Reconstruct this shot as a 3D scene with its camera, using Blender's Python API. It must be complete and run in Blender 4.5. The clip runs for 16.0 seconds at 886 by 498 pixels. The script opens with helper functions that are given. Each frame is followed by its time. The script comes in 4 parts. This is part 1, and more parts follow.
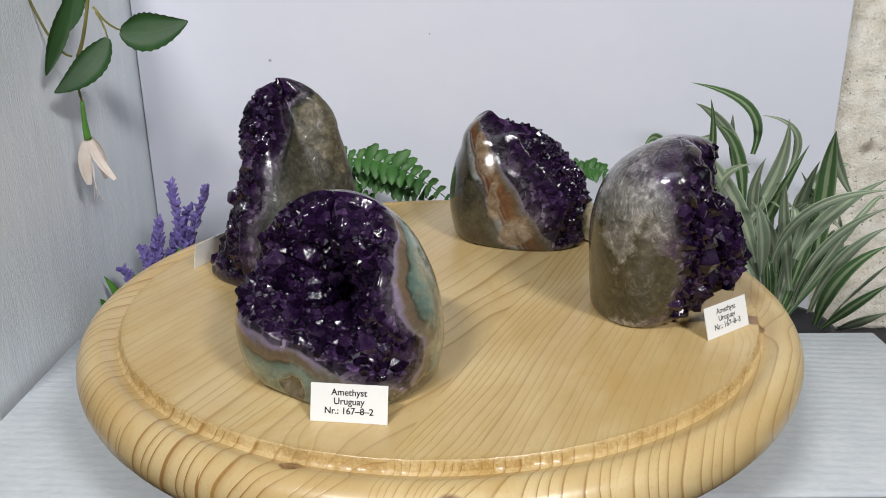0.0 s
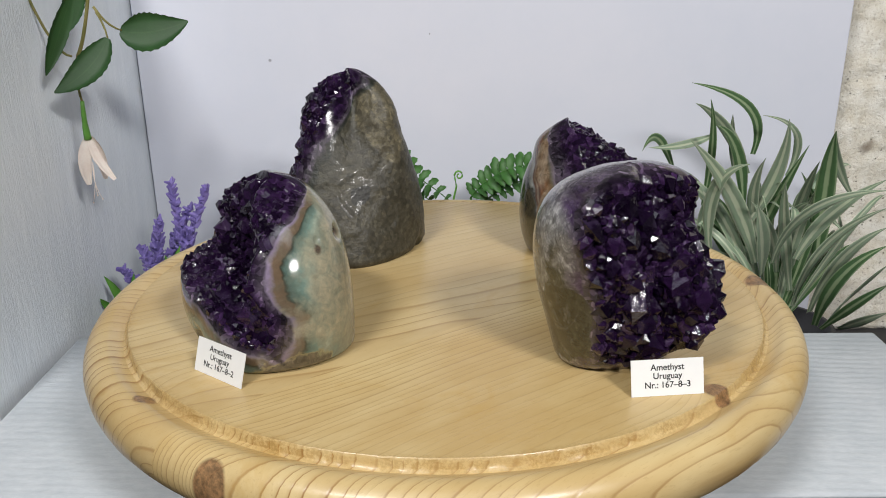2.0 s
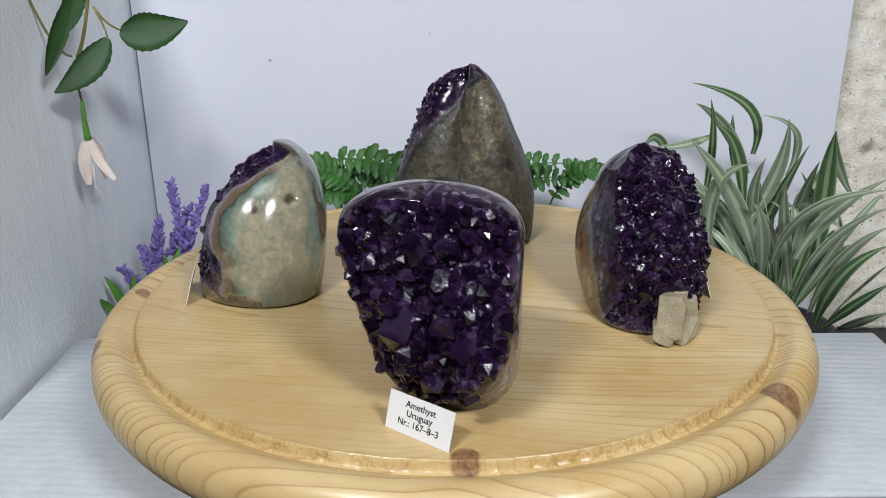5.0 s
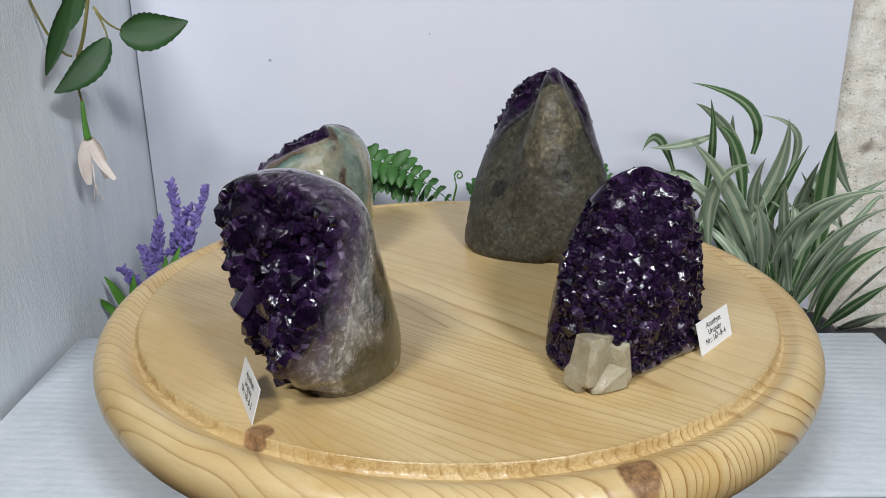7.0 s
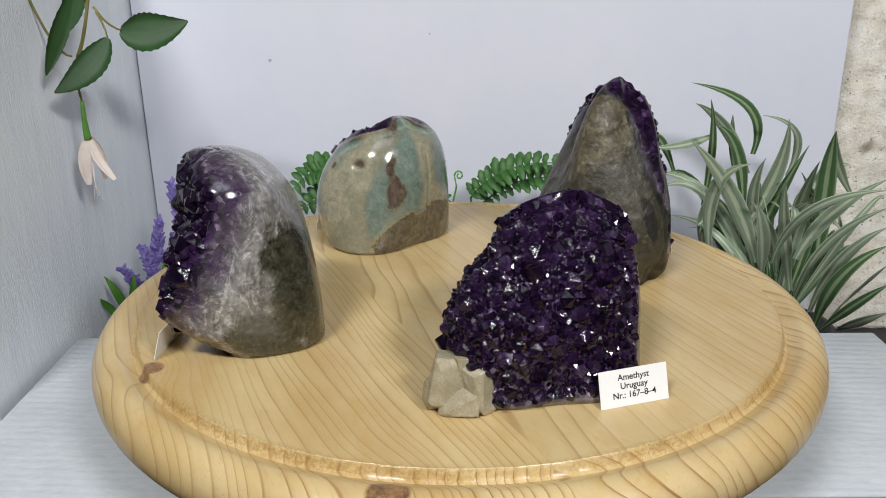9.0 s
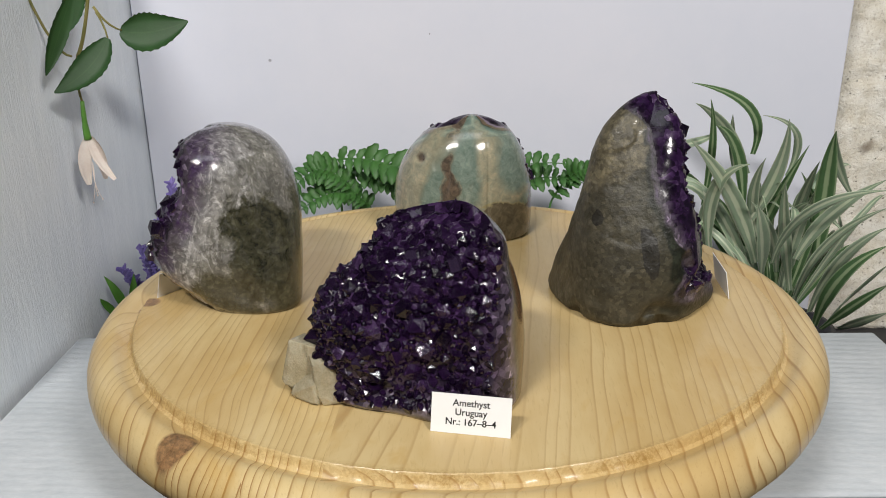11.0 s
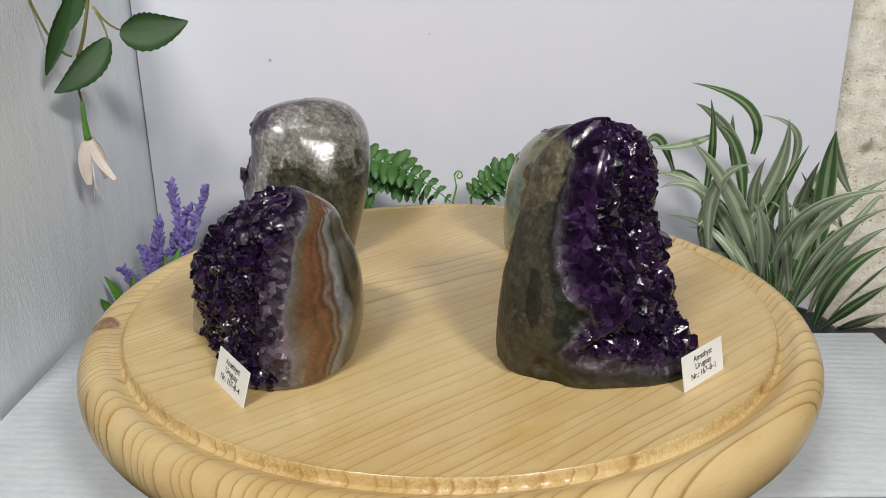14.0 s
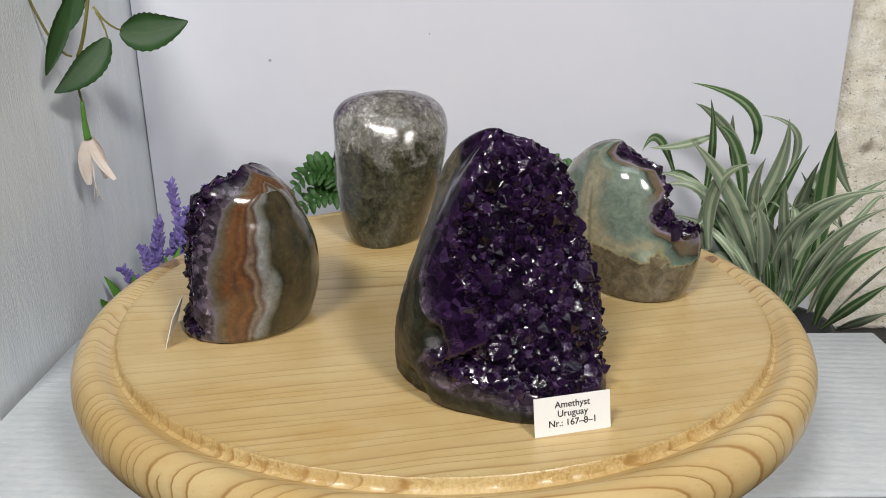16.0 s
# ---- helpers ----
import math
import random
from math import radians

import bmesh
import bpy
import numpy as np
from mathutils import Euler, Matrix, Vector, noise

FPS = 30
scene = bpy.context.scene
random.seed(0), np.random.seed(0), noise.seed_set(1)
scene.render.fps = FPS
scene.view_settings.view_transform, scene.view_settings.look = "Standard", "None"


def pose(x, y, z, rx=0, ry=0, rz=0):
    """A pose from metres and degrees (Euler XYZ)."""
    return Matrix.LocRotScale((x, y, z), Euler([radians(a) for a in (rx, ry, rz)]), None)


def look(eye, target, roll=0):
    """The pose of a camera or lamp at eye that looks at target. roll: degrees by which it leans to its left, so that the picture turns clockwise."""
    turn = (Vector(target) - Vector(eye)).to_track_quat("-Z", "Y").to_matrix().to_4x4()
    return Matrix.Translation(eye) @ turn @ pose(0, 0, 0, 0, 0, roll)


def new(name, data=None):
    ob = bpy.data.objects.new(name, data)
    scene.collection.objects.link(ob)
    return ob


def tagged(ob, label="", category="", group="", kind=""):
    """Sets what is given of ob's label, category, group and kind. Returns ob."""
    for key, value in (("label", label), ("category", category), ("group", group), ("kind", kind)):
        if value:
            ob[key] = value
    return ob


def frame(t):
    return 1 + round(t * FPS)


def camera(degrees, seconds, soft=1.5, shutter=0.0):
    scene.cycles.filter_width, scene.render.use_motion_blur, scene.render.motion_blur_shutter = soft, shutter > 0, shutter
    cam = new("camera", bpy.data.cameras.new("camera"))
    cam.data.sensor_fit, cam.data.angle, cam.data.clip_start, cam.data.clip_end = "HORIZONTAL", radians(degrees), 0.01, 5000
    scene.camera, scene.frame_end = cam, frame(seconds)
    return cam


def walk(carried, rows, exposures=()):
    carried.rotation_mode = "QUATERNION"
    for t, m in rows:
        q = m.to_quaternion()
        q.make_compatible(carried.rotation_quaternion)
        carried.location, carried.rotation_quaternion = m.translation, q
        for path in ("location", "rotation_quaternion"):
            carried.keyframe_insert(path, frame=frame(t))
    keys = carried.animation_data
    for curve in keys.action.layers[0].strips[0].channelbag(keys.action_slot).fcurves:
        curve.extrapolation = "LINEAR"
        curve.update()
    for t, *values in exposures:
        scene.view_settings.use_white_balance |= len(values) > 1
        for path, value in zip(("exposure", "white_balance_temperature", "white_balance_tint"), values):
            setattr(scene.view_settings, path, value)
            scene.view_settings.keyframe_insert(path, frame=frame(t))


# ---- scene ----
# The camera stands still; the round board turns under it. Plinth top is z = 0.
TOP = 0.0672  # height of the board's upper face
cam = camera(56.45, 16.0, 0.95)
EYE = look((0.0, -0.42, 0.2415), (-0.00153, -0.02441, 0.1003), -0.52)
walk(cam, [(0, EYE), (16, EYE)], exposures=[(0, 0.0, 6420, 10), (2, 0.0, 6480, 10), (4, 0.0, 6250, 10), (6.5, 0.0, 6130, 10), (9, 0.0, 6380, 10), (11.5, 0.0, 6700, 10), (16, 0.0, 6720, 10)])

# ---- light ----
world = bpy.data.worlds.new("room_air")
scene.world = world
world.use_nodes = True
world.node_tree.nodes["Background"].inputs[0].default_value = (0.75, 0.82, 1.0, 1)
world.node_tree.nodes["Background"].inputs[1].default_value = 0.05


def area_lamp(name, eye, target, wide, high, watts, colour):
    data = bpy.data.lights.new(name, "AREA")
    data.shape, data.size, data.size_y, data.energy, data.color = "RECTANGLE", wide, high, watts, colour
    ob = new(name, data)
    ob.matrix_world = look(eye, target)
    return ob


area_lamp("panel_light_west", (-0.52, -1.02, 1.25), (0, 0.10, 0.06), 0.36, 0.10, 14.9, (1.0, 0.985, 0.96))
area_lamp("panel_light_east", (0.62, -1.12, 1.02), (-0.08, 0.10, 0.06), 0.26, 0.18, 14.9, (1.0, 0.98, 0.96))
# Weak cool overhead fill, added in place of ambient bounce; no fitting is known there.
area_lamp("overhead_fill", (0.0, -0.7, 1.55), (0, -0.6, 0.0), 1.1, 0.5, 4.0, (0.88, 0.94, 1.0))


# ---- materials ----
class Nodes:
    """Small builder for one node material."""

    def __init__(self, name, rough=0.5, spec=0.5):
        self.m = bpy.data.materials.new(name)
        self.m.use_nodes = True
        self.t = self.m.node_tree
        self.b = self.t.nodes["Principled BSDF"]
        self.b.inputs["Roughness"].default_value = rough
        self.b.inputs["Specular IOR Level"].default_value = spec
        self.co = self.t.nodes.new("ShaderNodeTexCoord").outputs["Object"]

    def put(self, socket, v):
        if isinstance(v, bpy.types.NodeSocket):
            self.t.links.new(v, socket)
        elif isinstance(v, tuple) and len(v) == 3 and socket.type == "RGBA":
            socket.default_value = (*v, 1)
        else:
            socket.default_value = v

    def math(self, op, a, b=0.0, clamp=False):
        n = self.t.nodes.new("ShaderNodeMath")
        n.operation, n.use_clamp = op, clamp
        self.put(n.inputs[0], a), self.put(n.inputs[1], b)
        return n.outputs[0]

    def vec(self, op, a, b=(0.0, 0.0, 0.0)):
        n = self.t.nodes.new("ShaderNodeVectorMath")
        n.operation = op
        self.put(n.inputs[0], a), self.put(n.inputs[1], b)
        return n.outputs["Value"] if op in ("LENGTH", "DISTANCE", "DOT_PRODUCT") else n.outputs[0]

    def mapped(self, scale=(1, 1, 1), rot=(0, 0, 0), loc=(0, 0, 0), co=None):
        n = self.t.nodes.new("ShaderNodeMapping")
        self.put(n.inputs["Vector"], co or self.co)
        n.inputs["Location"].default_value = loc
        n.inputs["Rotation"].default_value = rot
        n.inputs["Scale"].default_value = scale
        return n.outputs[0]

    def noise(self, scale, detail=4.0, rough=0.55, co=None, distort=0.0):
        n = self.t.nodes.new("ShaderNodeTexNoise")
        self.put(n.inputs["Vector"], co or self.co)
        n.inputs["Scale"].default_value, n.inputs["Detail"].default_value = scale, detail
        n.inputs["Roughness"].default_value, n.inputs["Distortion"].default_value = rough, distort
        return n.outputs["Fac"]

    def cells(self, scale, feature="F1", co=None):
        n = self.t.nodes.new("ShaderNodeTexVoronoi")
        n.feature = feature
        self.put(n.inputs["Vector"], co or self.co)
        n.inputs["Scale"].default_value = scale
        return n.outputs["Distance"]

    def ramp(self, fac, stops, smooth=False):
        n = self.t.nodes.new("ShaderNodeValToRGB")
        self.put(n.inputs[0], fac)
        e = n.color_ramp.elements
        n.color_ramp.interpolation = "EASE" if smooth else "LINEAR"
        while len(e) < len(stops):
            e.new(0.5)
        for el, (p, c) in zip(e, stops):
            el.position = p
            el.color = (c, c, c, 1) if isinstance(c, (int, float)) else (*c, 1)
        return n.outputs[0]

    def mix(self, fac, a, b, mode="MIX"):
        n = self.t.nodes.new("ShaderNodeMix")
        n.data_type, n.blend_type = "RGBA", mode
        self.put(n.inputs[0], fac), self.put(n.inputs[6], a), self.put(n.inputs[7], b)
        return n.outputs[2]

    def cell_tone(self, scale):
        n = self.t.nodes.new("ShaderNodeTexVoronoi")
        self.put(n.inputs["Vector"], self.wobbled(0.004))
        n.inputs["Scale"].default_value = scale
        x = self.t.nodes.new("ShaderNodeSeparateColor")
        self.t.links.new(n.outputs["Color"], x.inputs[0])
        return x.outputs[0]

    def height(self):
        x = self.t.nodes.new("ShaderNodeSeparateXYZ")
        self.put(x.inputs[0], self.co)
        return x.outputs[2]

    def wobbled(self, amount):
        t = self.t.nodes.new("ShaderNodeTexNoise")
        self.put(t.inputs["Vector"], self.co)
        t.inputs["Scale"].default_value = 70.0
        return self.vec("ADD", self.co, self.vec("MULTIPLY", t.outputs["Color"], (amount, amount, amount)))

    def attr(self, name):
        n = self.t.nodes.new("ShaderNodeAttribute")
        n.attribute_name = name
        return n.outputs["Fac"]

    def random(self, island=False):
        if island:
            return self.t.nodes.new("ShaderNodeNewGeometry").outputs["Random Per Island"]
        return self.t.nodes.new("ShaderNodeObjectInfo").outputs["Random"]

    def bump(self, height, strength=0.3, dist=0.001):
        n = self.t.nodes.new("ShaderNodeBump")
        n.inputs["Strength"].default_value, n.inputs["Distance"].default_value = strength, dist
        self.put(n.inputs["Height"], height)
        self.t.links.new(n.outputs[0], self.b.inputs["Normal"])

    def colour(self, v):
        self.put(self.b.inputs["Base Color"], v)
        return self

    def gloss(self, v):
        self.put(self.b.inputs["Roughness"], v)
        return self


def make_pine():
    n = Nodes("pine", 0.42, 0.45)
    rnd = n.random()
    grain = n.mapped(rot=(0, 0, radians(-68)))
    x = n.t.nodes.new("ShaderNodeSeparateXYZ")
    n.put(x.inputs[0], grain)
    wob = n.noise(9.0, 3.0, 0.5, n.mapped((0.35, 1, 1), co=grain))
    wob2 = n.noise(40.0, 2.0, 0.5, n.mapped((0.25, 1, 1), co=grain))
    shift = n.math("MULTIPLY", n.math("SUBTRACT", rnd, 0.5), 0.16)
    y = n.math("ADD", n.math("ADD", x.outputs[1], shift), n.math("MULTIPLY", wob, 0.030))
    y = n.math("ADD", y, n.math("MULTIPLY", x.outputs[0], 0.05))
    z = n.math("ADD", n.math("ADD", x.outputs[2], n.math("ADD", n.math("MULTIPLY", rnd, 0.05), 0.012)), n.math("MULTIPLY", x.outputs[0], 0.10))
    z = n.math("ADD", z, n.math("MULTIPLY", wob2, 0.004))
    rad = n.math("SQRT", n.math("ADD", n.math("MULTIPLY", y, y), n.math("MULTIPLY", z, z)))
    # knots bend the rings round them
    knot = None
    for kx, ky, kr in ((-0.0545, -0.1650, 0.0066), (0.1572, -0.0462, 0.0080), (0.1510, 0.0975, 0.0105), (-0.0183, 0.1751, 0.0016), (0.0045, -0.1905, 0.0100)):
        d = n.vec("LENGTH", n.vec("SUBTRACT", n.mapped((1, 1, 0.35)), (kx, ky, -0.004)))
        g = n.math("SUBTRACT", 1.0, n.math("DIVIDE", d, kr), True)
        rad = n.math("ADD", rad, n.math("MULTIPLY", n.math("POWER", n.math("SUBTRACT", 1.0, n.math("DIVIDE", d, kr * 4), True), 2.0), 0.012))
        knot = g if knot is None else n.math("MAXIMUM", knot, g)
    ring = n.math("FRACT", n.math("ADD", n.math("DIVIDE", rad, n.math("ADD", n.math("MULTIPLY", rnd, 0.0030), 0.0036)), n.math("MULTIPLY", n.math("SINE", n.math("MULTIPLY", rad, 310.0)), 0.30)))
    line = n.ramp(ring, [(0.0, 0.0), (0.55, 0.05), (0.82, 0.30), (0.91, 1.0), (0.95, 0.9), (1.0, 0.0)])
    fine = n.noise(260.0, 4.0, 0.6, n.mapped((0.05, 1, 1), co=grain))
    blot = n.noise(17.0, 4.0, 0.62, n.mapped((0.45, 1, 1), co=grain))
    base = n.mix(n.ramp(blot, [(0.38, 0.0), (0.60, 1.0)]), (0.56, 0.392, 0.165), (0.695, 0.548, 0.285))
    base = n.mix(n.math("MULTIPLY", rnd, 0.35), base, (0.54, 0.405, 0.215))
    end = n.math("ABSOLUTE", n.vec("DOT_PRODUCT", n.t.nodes["Texture Coordinate"].outputs["Normal"], (math.cos(radians(68)), math.sin(radians(68)), 0.0)))
    c = n.mix(n.math("ADD", n.math("MULTIPLY", line, n.math("MULTIPLY", n.ramp(wob, [(0.35, 0.25), (0.62, 1.0)]), 0.62)), n.math("MULTIPLY", n.math("MULTIPLY", line, n.math("MULTIPLY", n.math("ADD", n.math("MULTIPLY", end, 0.6), 0.4), n.math("LESS_THAN", x.outputs[2], -0.0012))), n.ramp(n.noise(13.0, 3.0, 0.5), [(0.40, 0.22), (0.60, 0.95)])), True), base, (0.29, 0.150, 0.045))
    amber = n.ramp(n.noise(26.0, 5.0, 0.7, n.mapped((0.6, 1, 1), co=grain), 0.8), [(0.56, 0.0), (0.70, 1.0)])
    c = n.mix(n.math("MULTIPLY", amber, 0.45), c, (0.52, 0.31, 0.075))
    c = n.mix(n.math("MULTIPLY", fine, 0.26), c, (0.44, 0.28, 0.10))
    pore = n.ramp(n.noise(900.0, 3.0, 0.7, n.mapped((0.12, 1, 1), co=grain)), [(0.56, 0.0), (0.72, 1.0)])
    c = n.mix(n.math("MULTIPLY", pore, 0.30), c, (0.36, 0.215, 0.075))
    speck = n.ramp(n.cells(95.0), [(0.0, 1.0), (0.05, 0.0)])
    c = n.mix(n.math("MULTIPLY", speck, n.math("MULTIPLY", n.ramp(n.noise(30.0), [(0.55, 0.0), (0.66, 1.0)]), 0.6)), c, (0.42, 0.20, 0.04))
    # torn, darkened fibres along the groove's inner lip
    flat = n.vec("LENGTH", n.mapped((1, 1, 0)))
    lip = n.ramp(n.math("ABSOLUTE", n.math("SUBTRACT", n.math("ADD", flat, n.math("MULTIPLY", n.math("SUBTRACT", n.noise(260.0, 3.0), 0.5), 0.0022)), 0.1673)), [(0.0, 1.0), (0.0003, 0.9), (0.0007, 0.0)])
    crumb = n.ramp(n.noise(720.0, 3.0, 0.7), [(0.42, 0.0), (0.58, 1.0)])
    c = n.mix(n.math("MULTIPLY", n.math("MULTIPLY", lip, n.ramp(n.noise(22.0), [(0.38, 0.25), (0.60, 1.0)])), n.math("ADD", n.math("MULTIPLY", crumb, 0.65), 0.15)), c, (0.34, 0.205, 0.060))
    kc = n.ramp(n.math("ADD", knot, n.math("MULTIPLY", n.math("SUBTRACT", wob2, 0.5), 0.35)), [(0.10, 0.0), (0.24, 1.0)])
    kfine = n.mix(n.ramp(n.noise(330.0, 6.0, 0.75), [(0.36, 0.0), (0.64, 1.0)]), (0.075, 0.036, 0.018), (0.36, 0.19, 0.085))
    n.colour(n.mix(n.math("MULTIPLY", kc, 0.9), c, kfine))
    n.gloss(n.math("ADD", n.math("MULTIPLY", fine, 0.2), 0.24))
    n.b.inputs["Coat Weight"].default_value, n.b.inputs["Coat Roughness"].default_value = 0.12, 0.18
    n.bump(n.math("ADD", n.math("MULTIPLY", line, -0.5), fine), 0.18, 0.0006)
    return n.m


def make_stone(name, stops, span, mottle, cloud, rough=0.14, warp=0.006, streak=0.0, relief=0.1, pits=0.0, coat=0.35, crack=0.0, spec=0.6, zones=(), flecks=0.5, milk=0.008):
    """Polished rock whose colour runs in bands away from the edge of the crystals, with zones of other mineral in it."""
    n = Nodes(name, rough, spec)
    n.b.inputs["Coat Weight"].default_value, n.b.inputs["Coat Roughness"].default_value = coat, 0.06
    big, mid, fine = n.noise(28.0, 5.0, 0.6, distort=0.8), n.noise(95.0, 5.0, 0.62, distort=0.4), n.noise(420.0, 4.0, 0.6)
    raw = n.attr("band")
    d = n.math("ADD", n.math("MAXIMUM", raw, 0.0), n.math("MULTIPLY", n.math("SUBTRACT", big, 0.5), warp * 4))
    d = n.math("ADD", d, n.math("MULTIPLY", n.math("SUBTRACT", mid, 0.5), warp))
    c = n.ramp(n.math("DIVIDE", d, span), stops)
    c = n.mix(n.math("MULTIPLY", n.ramp(mid, [(0.42, 0.0), (0.66, 1.0)]), cloud), c, mottle)
    clear = 1.0
    for zone, pale, dark, rim, soft, wave in zones:
        v = n.math("ADD", n.attr(zone), n.math("MULTIPLY", n.math("SUBTRACT", big, 0.5), wave))
        v = n.math("ADD", v, n.math("MULTIPLY", n.math("SUBTRACT", mid, 0.5), wave * 0.6))
        inner = n.mix(n.ramp(n.noise(150.0, 6.0, 0.7, distort=0.9), [(0.38, 0.0), (0.62, 1.0)]), pale, dark)
        v = n.math("ADD", v, 0.5)
        inside = n.ramp(v, [(0.5 - soft, 0.0), (0.5 + soft, 1.0)])
        clear = n.math("MULTIPLY", clear, n.math("SUBTRACT", 1.0, n.math("MULTIPLY", inside, 0.85)))
        c = n.mix(inside, c, inner)
        if rim:
            c = n.mix(n.math("MULTIPLY", n.ramp(v, [(0.38, 0.0), (0.47, 1.0), (0.56, 0.0)]), 0.75), c, rim)
    if streak:
        s = n.noise(120.0, 5.0, 0.7, n.mapped((1.0, 1.0, 0.5), (0.5, 0.9, 0.3)), 2.2)
        c = n.mix(n.math("MULTIPLY", n.ramp(s, [(0.50, 0.0), (0.62, 1.0)]), n.math("MULTIPLY", n.math("MULTIPLY", clear, streak), n.ramp(n.math("DIVIDE", d, span), [(0.05, 0.0), (0.2, 1.0), (0.5, 0.8), (0.7, 0.25)]))), c, (0.58, 0.57, 0.57))
        fibre = n.ramp(n.noise(420.0, 4.0, 0.75, n.mapped((1.0, 0.35, 1.0), (0.2, 0.5, 0.9)), 1.2), [(0.58, 0.0), (0.66, 1.0)])
        c = n.mix(n.math("MULTIPLY", n.math("MULTIPLY", fibre, clear), 0.35 * streak), c, (0.58, 0.57, 0.55))
    grit = n.noise(230.0, 7.0, 0.78, distort=0.5)
    c = n.mix(n.math("MULTIPLY", n.ramp(grit, [(0.52, 0.0), (0.68, 1.0)]), min(0.55, flecks)), c, n.mix(1.0, c, (1.75, 1.72, 1.65), "MULTIPLY"))
    c = n.mix(n.math("MULTIPLY", n.ramp(grit, [(0.32, 1.0), (0.47, 0.0)]), min(0.50, flecks)), c, n.mix(1.0, c, (0.30, 0.29, 0.27), "MULTIPLY"))
    c = n.mix(n.math("MULTIPLY", fine, 0.30), c, n.mix(1.0, c, (0.45, 0.42, 0.40), "MULTIPLY"))
    grain = n.mix(0.5, n.ramp(n.cell_tone(520.0), [(0.0, 0.35), (0.75, 1.0), (1.0, 1.9)]), n.ramp(n.cell_tone(210.0), [(0.0, 0.55), (1.0, 1.35)]))
    c = n.mix(flecks, c, n.mix(1.0, c, grain, "MULTIPLY"))
    if crack:  # fine healed fractures
        v = n.cells(48.0, "DISTANCE_TO_EDGE", n.wobbled(0.012))
        seam = n.math("MULTIPLY", n.ramp(v, [(0.0, 1.0), (0.035, 0.0)]), n.ramp(mid, [(0.42, 0.0), (0.6, 1.0)]))
        c = n.mix(n.math("MULTIPLY", seam, crack), c, (0.035, 0.03, 0.022))
    if pits:
        p = n.ramp(n.cells(190.0), [(0.05, 1.0), (0.13, 0.0)])
        c = n.mix(n.math("MULTIPLY", n.math("MULTIPLY", p, n.ramp(big, [(0.45, 0.0), (0.6, 1.0)])), pits), c, (0.03, 0.027, 0.02))
    edge = n.math("ADD", raw, n.math("MULTIPLY", n.math("SUBTRACT", mid, 0.5), 0.003))
    c = n.mix(n.ramp(n.math("DIVIDE", n.math("ADD", edge, 0.004), 0.008), [(0.42, 1.0), (0.58, 0.0)]), c, cut_violet(n, raw, milk))
    n.colour(c)
    n.gloss(n.math("ADD", n.math("MULTIPLY", mid, 0.18), rough - 0.06))
    n.bump(n.math("ADD", n.math("ADD", mid, fine), n.math("MULTIPLY", n.ramp(n.cells(85.0, "F1", n.wobbled(0.02)), [(0.0, 0.0), (0.6, 1.0)]), 0.5 if pits > 0.8 else 0.0)), relief, 0.0008)
    return n.m


def cut_violet(n, raw, milk):
    """Sawn and polished amethyst: milky at the root, deep violet inwards, with fibres running in from the edge."""
    fibre = n.noise(330.0, 5.0, 0.7, n.mapped((0.22, 0.22, 1.0)), 0.6)
    cloud = n.noise(110.0, 5.0, 0.65, distort=0.6)
    deep = n.mix(n.ramp(cloud, [(0.36, 0.0), (0.66, 1.0)]), (0.006, 0.0020, 0.011), (0.042, 0.019, 0.060))
    root = n.ramp(n.math("ADD", n.math("DIVIDE", n.math("MULTIPLY", raw, -1.0), milk), n.math("MULTIPLY", n.math("SUBTRACT", fibre, 0.5), 1.1)), [(0.0, 0.45), (0.35, 0.22), (0.8, 0.0)])
    c = n.mix(root, deep, (0.20, 0.175, 0.20))
    c = n.mix(1.0, c, n.ramp(n.cell_tone(170.0), [(0.0, 0.30), (0.7, 0.9), (1.0, 1.6)]), "MULTIPLY")
    c = n.mix(1.0, c, n.ramp(n.cell_tone(430.0), [(0.0, 0.35), (0.8, 1.0), (1.0, 2.6)]), "MULTIPLY")
    return n.mix(n.math("MULTIPLY", n.ramp(fibre, [(0.58, 0.0), (0.70, 1.0)]), 0.26), c, (0.22, 0.19, 0.25))


